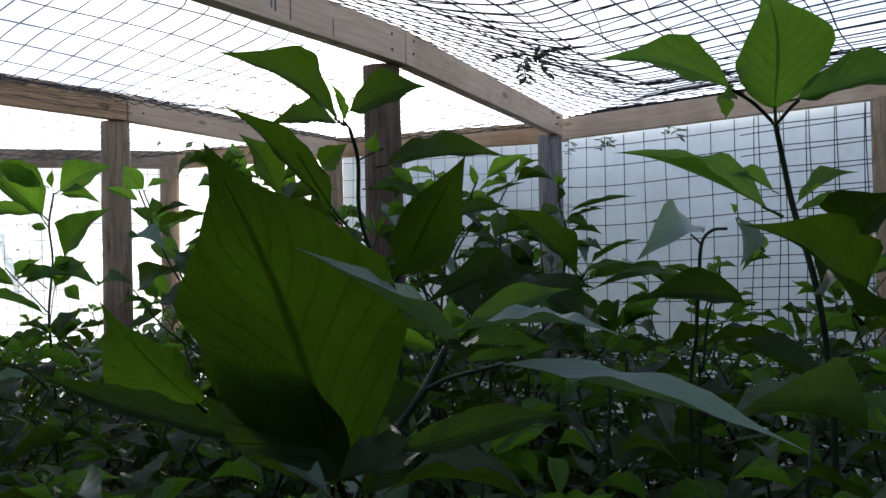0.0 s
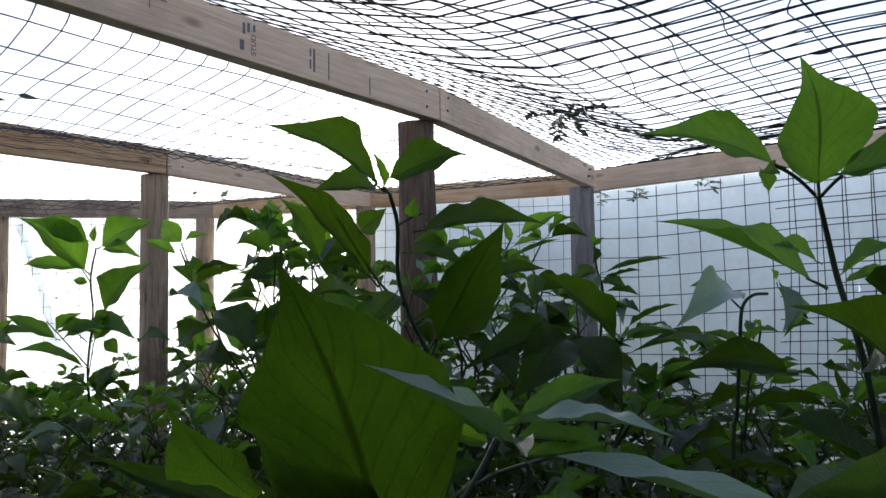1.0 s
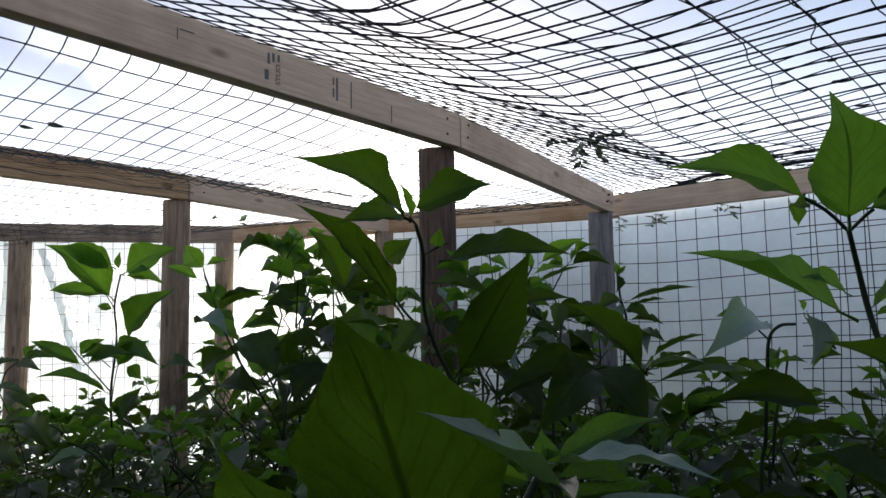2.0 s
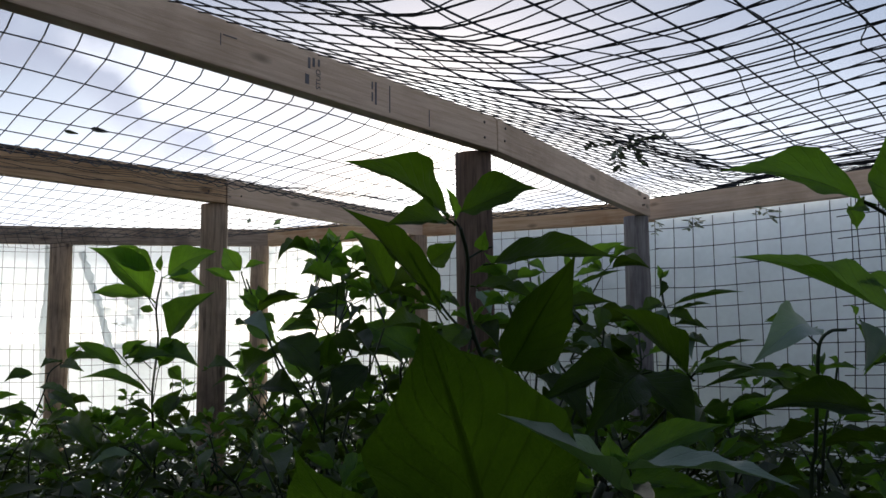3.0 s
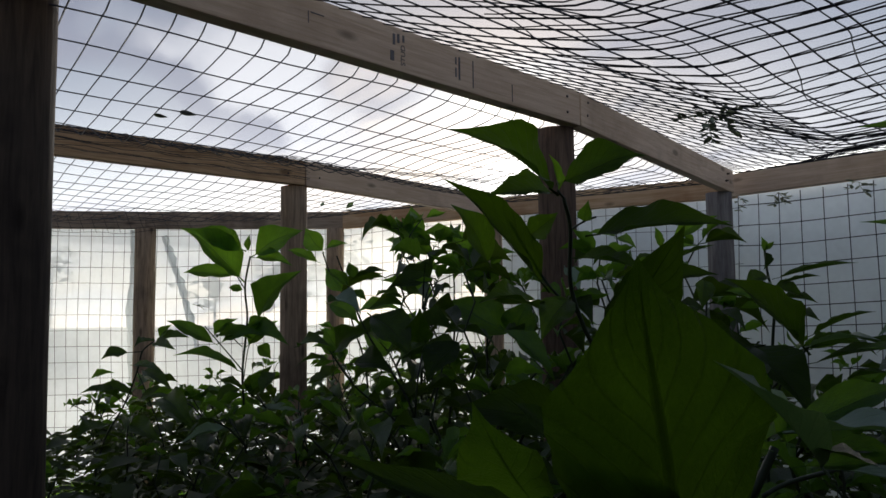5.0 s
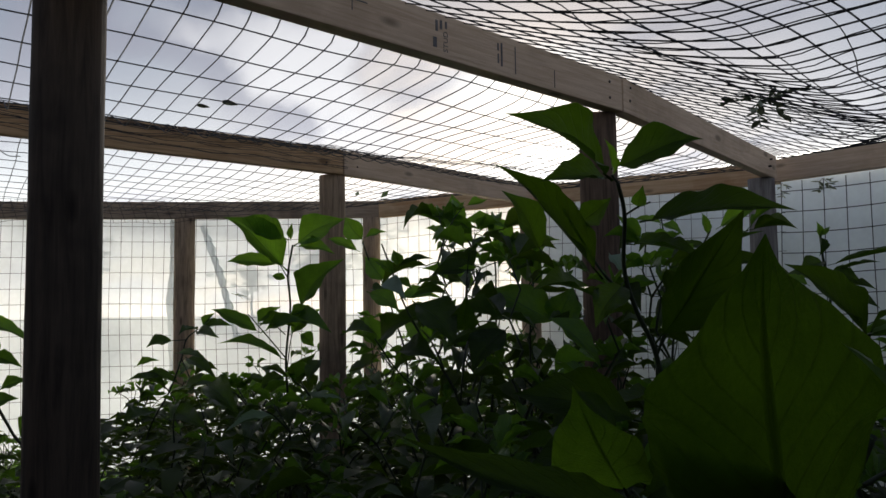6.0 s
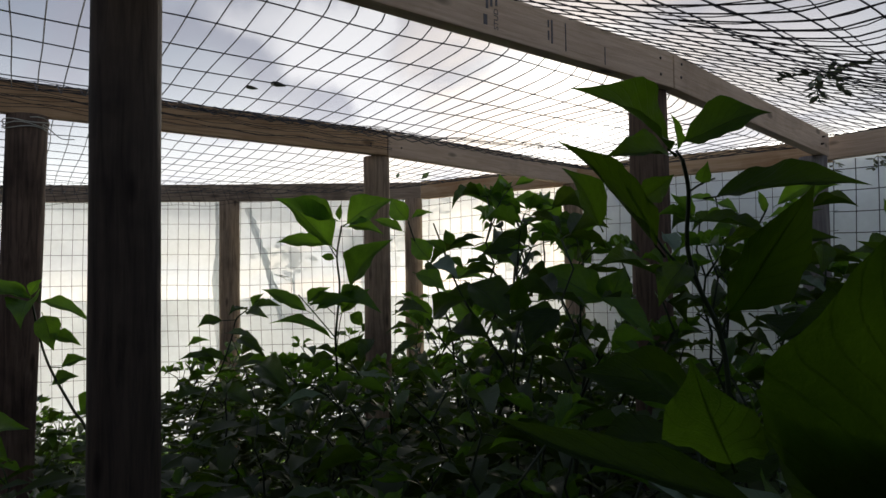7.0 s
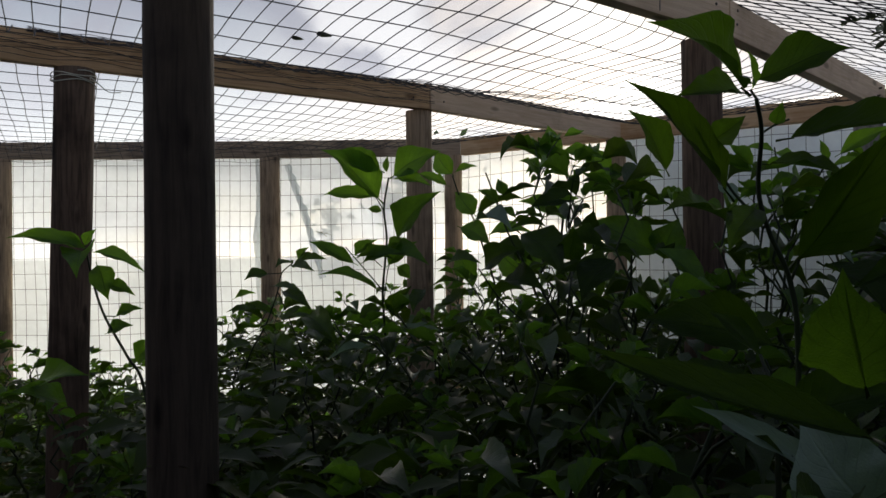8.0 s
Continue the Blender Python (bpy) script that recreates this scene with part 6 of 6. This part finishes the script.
twigs.tube(spline([(-2.041, 1.401, 1.484), (-2.027, 1.421, 1.416), (-2.004, 1.449, 1.357), (-1.983, 1.481, 1.239), (-1.967, 1.511, 1.104), (-1.981, 1.544, 0.752), (-1.981, 1.544, 0.0)]), taper(7, 0.0023, 0.0037), 6)
twigs.tube(spline([(-1.967, 1.511, 1.104), (-1.918, 1.545, 1.17), (-1.896, 1.562, 1.187)]), taper(3, 0.0016, 0.0014), 6)
hang_leaf(shoot, own_leaf(0.06, 0.15, 1, 0.8, 0.68), (-2.041, 1.4, 1.489), (-2.077, 1.361, 1.56), 0.064, (0.67, -0.78, 0.2))
hang_leaf(shoot, own_leaf(0.06, 0.15, 1, 0.8, 0.68), (-2.032, 1.408, 1.495), (-1.979, 1.45, 1.511), 0.027, (0.56, -0.64, 0.52))
hang_leaf(shoot, own_leaf(0.06, 0.15, 1, 0.8, 0.68), (-1.999, 1.452, 1.365), (-2.038, 1.409, 1.438), 0.071, (0.77, -0.43, 0.32))
hang_leaf(shoot, own_leaf(0.06, 0.15, 1, 0.8, 0.68), (-1.992, 1.457, 1.374), (-1.904, 1.526, 1.419), 0.044, (0.44, -0.5, 0.64))
hang_leaf(shoot, own_leaf(0.15, 0.15, 1, 0.8, 0.68), (-1.969, 1.485, 1.303), (-1.82, 1.532, 1.308), 0.047, (0.5, -0.57, 0.53))
hang_leaf(shoot, own_leaf(0.06, 0.15, 1, 0.8, 0.68), (-1.901, 1.558, 1.187), (-1.908, 1.435, 1.276), 0.119, (0.71, -0.51, 0.42))
hang_leaf(shoot, own_leaf(0.06, 0.15, 1, 0.8, 0.68), (-1.891, 1.566, 1.187), (-1.836, 1.599, 1.303), 0.098, (0.61, -0.71, 0.31))
hang_leaf(shoot, own_leaf(0.06, 0.15, 1, 0.8, 0.68), (-2.056, 1.391, 1.456), (-2.126, 1.327, 1.497), 0.037, (0.5, -0.57, 0.63))
hang_leaf(shoot, own_leaf(0.06, 0.15, 1, 0.8, 0.68), (-1.952, 1.365, 1.323), (-1.888, 1.426, 1.273), 0.071, (0.5, -0.57, 0.63))
hang_leaf(shoot, own_leaf(0.06, 0.15, 1, 0.8, 0.68), (-1.932, 1.4, 1.177), (-1.969, 1.359, 1.259), 0.071, (0.61, -0.71, 0.31))
plant_part(shoot, twigs, "stem", STEM)
shoot = new_plant(-1.566, 1.385, "tall dark pepper shoot with crowded tip leaves")
twigs = Soup()
twigs.tube(spline([(-1.523, 1.343, 1.469), (-1.502, 1.367, 1.426), (-1.514, 1.365, 1.356), (-1.528, 1.365, 1.257), (-1.541, 1.368, 1.145), (-1.566, 1.385, 0.835), (-1.566, 1.385, 0.0)]), taper(7, 0.0023, 0.0041), 6)
twigs.tube(spline([(-1.502, 1.367, 1.426), (-1.473, 1.389, 1.447), (-1.46, 1.396, 1.482)]), taper(3, 0.0015, 0.0011), 6)
twigs.tube(spline([(-1.514, 1.365, 1.356), (-1.467, 1.402, 1.383), (-1.423, 1.438, 1.396)]), taper(3, 0.0015, 0.0011), 6)
hang_leaf(shoot, own_leaf(0.06, 0.15, 1, 0.8, 0.68), (-1.523, 1.343, 1.475), (-1.527, 1.328, 1.562), 0.057, (0.81, -0.64, 0.1))
hang_leaf(shoot, own_leaf(0.06, 0.15, 1, 0.8, 0.68), (-1.524, 1.341, 1.48), (-1.597, 1.271, 1.541), 0.031, (0.56, -0.64, 0.52))
hang_leaf(shoot, own_leaf(0.06, 0.15, 1, 0.8, 0.68), (-1.515, 1.347, 1.489), (-1.391, 1.39, 1.469), 0.042, (0.44, -0.5, 0.64))
hang_leaf(shoot, own_leaf(0.06, 0.15, 1, 0.8, 0.68), (-1.506, 1.362, 1.438), (-1.533, 1.288, 1.52), 0.065, (0.85, -0.37, 0.32))
hang_leaf(shoot, own_leaf(0.06, 0.15, 1, 0.8, 0.68), (-1.482, 1.387, 1.398), (-1.542, 1.334, 1.413), 0.031, (0.44, -0.5, 0.64))
hang_leaf(shoot, own_leaf(0.06, 0.15, 1, 0.8, 0.68), (-1.503, 1.377, 1.333), (-1.551, 1.252, 1.378), 0.07, (0.57, -0.5, 0.53))
hang_leaf(shoot, own_leaf(0.06, 0.15, 1, 0.8, 0.68), (-1.307, 1.413, 1.329), (-1.382, 1.338, 1.421), 0.073, (0.78, -0.44, 0.42))
hang_leaf(shoot, own_leaf(0.06, 0.15, 1, 0.8, 0.68), (-1.158, 1.287, 1.244), (-1.254, 1.196, 1.318), 0.087, (0.71, -0.51, 0.42))
hang_leaf(shoot, own_leaf(0.06, 0.15, 1, 0.8, 0.68), (-1.148, 1.297, 1.232), (-1.119, 1.311, 1.315), 0.075, (0.67, -0.78, 0.2))
hang_leaf(shoot, own_leaf(0.06, 0.15, 1, 0.8, 0.68), (-1.026, 1.135, 1.253), (-0.927, 1.164, 1.163), 0.048, (0.67, -0.3, 0.63))
hang_leaf(shoot, own_leaf(0.06, 0.15, 1, 0.8, 0.68), (-1.466, 1.401, 1.397), (-1.398, 1.454, 1.438), 0.071, (0.55, -0.64, 0.42))
hang_leaf(shoot, own_leaf(0.06, 0.15, 1, 0.8, 0.68), (-1.436, 1.43, 1.368), (-1.333, 1.449, 1.392), 0.056, (0.44, -0.5, 0.64))
hang_leaf(shoot, own_leaf(0.06, 0.15, 1, 0.8, 0.68), (-1.42, 1.435, 1.439), (-1.475, 1.381, 1.496), 0.062, (0.77, -0.43, 0.32))
plant_part(shoot, twigs, "stem", STEM)
shoot = new_plant(-1.741, 0.441, "pepper shoot between two posts with drooping leaves")
twigs = Soup()
twigs.tube(spline([(-1.819, 0.322, 1.266), (-1.811, 0.334, 1.196), (-1.799, 0.353, 1.127), (-1.773, 0.39, 1.045), (-1.754, 0.419, 0.975), (-1.741, 0.441, 0.732), (-1.741, 0.441, 0.0)]), taper(7, 0.0021, 0.0037), 6)
twigs.tube(spline([(-1.799, 0.353, 1.127), (-1.786, 0.372, 1.126)]), taper(2, 0.0014, 0.0011), 6)
hang_leaf(shoot, own_leaf(0.1, 0.15, 1, 0.8, 0.68), (-1.819, 0.322, 1.266), (-1.799, 0.175, 1.29), 0.045, (0.64, -0.31, 0.6))
hang_leaf(shoot, own_leaf(0.15, 0.15, 1, 0.8, 0.68), (-1.82, 0.32, 1.26), (-1.723, 0.286, 1.213), 0.067, (0.66, -0.45, 0.5))
hang_leaf(shoot, own_leaf(0.1, 0.15, 1, 0.8, 0.68), (-1.811, 0.334, 1.258), (-1.698, 0.41, 1.219), 0.034, (0.42, -0.28, 0.8))
hang_leaf(shoot, own_leaf(0.1, 0.15, 1, 0.8, 0.68), (-1.806, 0.341, 1.231), (-1.773, 0.355, 1.162), 0.051, (0.91, -0.26, 0.19))
hang_leaf(shoot, own_leaf(0.06, 0.15, 1, 0.8, 0.68), (-1.798, 0.353, 1.19), (-1.762, 0.405, 1.17), 0.03, (0.58, -0.39, 0.6))
hang_leaf(shoot, own_leaf(0.06, 0.15, 1, 0.8, 0.68), (-1.786, 0.372, 1.126), (-1.755, 0.417, 1.143), 0.03, (0.58, -0.39, 0.6))
hang_leaf(shoot, own_leaf(0.06, 0.15, 1, 0.8, 0.68), (-1.796, 0.357, 1.092), (-1.766, 0.4, 1.109), 0.035, (0.58, -0.39, 0.6))
hang_leaf(shoot, own_leaf(0.06, 0.15, 1, 0.8, 0.68), (-1.82, 0.32, 1.272), (-1.807, 0.339, 1.306), 0.023, (0.83, -0.57, 0.29))
hang_leaf(shoot, own_leaf(0.06, 0.15, 1, 0.8, 0.68), (-1.824, 0.315, 1.268), (-1.846, 0.282, 1.303), 0.028, (0.74, -0.51, 0.4))
hang_leaf(shoot, own_leaf(0.06, 0.15, 1, 0.8, 0.68), (-1.764, 0.405, 1.033), (-1.734, 0.448, 1.079), 0.046, (0.74, -0.51, 0.4))
hang_leaf(shoot, own_leaf(0.06, 0.15, 1, 0.8, 0.68), (-1.771, 0.218, 0.994), (-1.608, 0.278, 1.04), 0.063, (0.58, -0.39, 0.7))
hang_leaf(shoot, own_leaf(0.06, 0.15, 1, 0.8, 0.68), (-1.735, 0.271, 0.961), (-1.683, 0.17, 1.011), 0.063, (0.58, -0.39, 0.7))
plant_part(shoot, twigs, "stem", STEM)


# the lower growth of those same stands
for number, (px, py, ph, ps) in enumerate(((-0.74, 0.96, 1.17, 0.15), (-0.33, 1.02, 1.13, 0.15), (-0.02, 0.86, 1.16, 0.17), (-0.20, 0.60, 1.06, 0.14), (0.18, 0.72, 1.15, 0.17),
                                           (-0.50, 0.62, 1.08, 0.15), (-0.78, 0.45, 1.00, 0.14), (-0.42, 0.30, 0.98, 0.11), (0.10, 0.50, 1.04, 0.12))):
    bushy(px, py, ph, 700 + number, "low dense growth of a green pepper plant", ps, low=0.5, arms=5, density=0.75, size=0.9)

def canopy_cap(x, y):
    """How high the low growth stands: lower towards the sunlit wall and the south."""
    slope = max(0.0, y / max(0.3, -x))
    edge = min(0.94, 0.67 + max(0.0, slope - 0.2) * 1.1)
    if 0.17 < slope < 0.27 and x < -1.6:      # a thin gap in the rows
        edge -= 0.14
    wall_x = (C0.x - C0.y * 0.659) / (1 + 0.659 * slope)
    return 1.25 - (1.25 - edge) * min(1.0, x / wall_x)


# the rows behind them
ROWS_OF_PLANTS = (
    (-1.49, 1.32, 1.50, 0.12), (-1.95, 1.42, 1.16, 0.17), (-1.02, 1.12, 1.36, 0.17), (-0.53, 1.24, 1.22, 0.11), (-0.27, 1.42, 1.17, 0.15),
    (-0.94, 1.55, 1.42, 0.14), (-0.82, 1.30, 1.35, 0.14), (-1.22, 1.35, 1.38, 0.13), (-0.48, 1.72, 1.19, 0.15), (-0.05, 1.75, 1.22, 0.18), (-1.25, 2.05, 1.24, 0.13), (-0.75, 2.15, 1.14, 0.16),
    (-0.25, 2.25, 1.22, 0.18), (0.25, 2.10, 1.24, 0.18), (0.22, 1.45, 1.24, 0.17), (0.30, 1.00, 1.24, 0.16))
for number, (px, py, ph, ps) in enumerate(ROWS_OF_PLANTS):
    bushy(px, py, ph, 100 + number, "leafy green pepper plant among its row", ps, low=0.62, density=0.72)
LOW_PLANTS = (
    (-1.62, 0.95, 1.11, 0.19), (-1.95, 0.95, 1.07, 0.19), (-2.30, 1.10, 1.05, 0.19), (-1.35, 1.00, 1.11, 0.18), (-2.45, 1.95, 1.24, 0.18),
    (-2.00, 1.95, 1.28, 0.18), (-1.65, 1.75, 1.32, 0.17), (-2.75, 1.45, 1.07, 0.19), (-3.05, 1.85, 1.17, 0.19), (-3.35, 1.40, 1.01, 0.19),
    (-2.85, 0.95, 1.01, 0.19), (-3.75, 1.55, 1.01, 0.17), (-3.40, 0.85, 0.97, 0.19), (-3.90, 0.95, 0.99, 0.18), (-4.35, 0.85, 1.01, 0.16),
    (-1.80, 2.35, 1.26, 0.18), (-2.35, 2.40, 1.22, 0.18), (-2.90, 2.25, 1.20, 0.16), (-1.70, 0.55, 0.97, 0.18), (-2.05, 0.32, 0.88, 0.16),
    (-2.75, 0.45, 0.94, 0.18), (-3.30, 0.30, 0.95, 0.18), (-3.90, 0.35, 0.94, 0.18), (-1.10, 0.75, 1.10, 0.17), (-0.85, 0.72, 1.12, 0.15), (-4.50, 0.30, 0.97, 0.17), (-2.20, 0.05, 0.89, 0.18))
for number, (px, py, ph, ps) in enumerate(LOW_PLANTS):
    ph = min(ph, canopy_cap(px, py) + 0.09) if py < 1.9 and px < -1.4 else ph
    bushy(px, py, ph, 300 + number, "low leafy green pepper plant in the bed", ps, low=0.45, size=0.85)


# ---- the dense lower leaves of the whole bed ----
def understorey():
    rng = random.Random(77)
    s = Soup()
    for number in range(26000):
        if number < 14500:
            x, y = rng.uniform(-4.6, 0.6), rng.uniform(0.35, 2.9)
            z = rng.uniform(0.1, 0.98)
        elif number < 22000:     # thick along the sunlit wall
            y = rng.uniform(-0.4, 2.5)
            x = -4.52 + (y - 0.56) * 0.66 + rng.random() ** 1.5 * 0.8
            z = rng.uniform(0.0, 0.96)
            if y < 1.35 and number % 3:
                continue
        else:                   # and along the end wall
            x = rng.uniform(-2.9, 0.9)
            y = 2.95 + 0.3 * min(0.0, x + 1.6) - rng.random() * 0.35
            z = rng.uniform(0.3, 0.98)
        if x < -1.2 and z > canopy_cap(x, y) - 0.04:
            z = rng.uniform(0.1, 0.6)
        if x < -4.58 + (y - 0.56) * 0.66 or y > 2.98 + 0.3 * min(0, x + 1.6) or math.hypot(x - 0.05, y - 0.05) < 0.55:
            continue
        a = rng.uniform(0, 6.28)
        way = Vector((math.cos(a), math.sin(a), rng.uniform(-0.45, 0.25))).normalized()
        nrm = Vector((rng.uniform(-0.4, 0.4), rng.uniform(-0.4, 0.4), 1))
        side = way.cross(nrm).normalized()
        up = side.cross(way)
        L = rng.uniform(0.06, 0.125)
        W = L * rng.uniform(0.19, 0.26)
        c = Vector((x, y, z))
        vs = []
        for v, h, d in ((0, 0.05, 0), (0.3, 0.95, 0.05), (0.62, 0.6, 0.03), (1, 0.02, -0.06)):
            m = c + way * L * v + up * L * d
            vs += [m - side * W * h + up * W * h * 0.3, m, m + side * W * h + up * W * h * 0.3]
        s.add(vs, [(j * 3 + q, j * 3 + q + 1, j * 3 + q + 4, j * 3 + q + 3) for j in range(3) for q in range(2)])
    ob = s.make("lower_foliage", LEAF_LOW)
    tagged(ob, "dense shaded lower leaves of the pepper bed", "foliage", kind="stuff")


understorey()
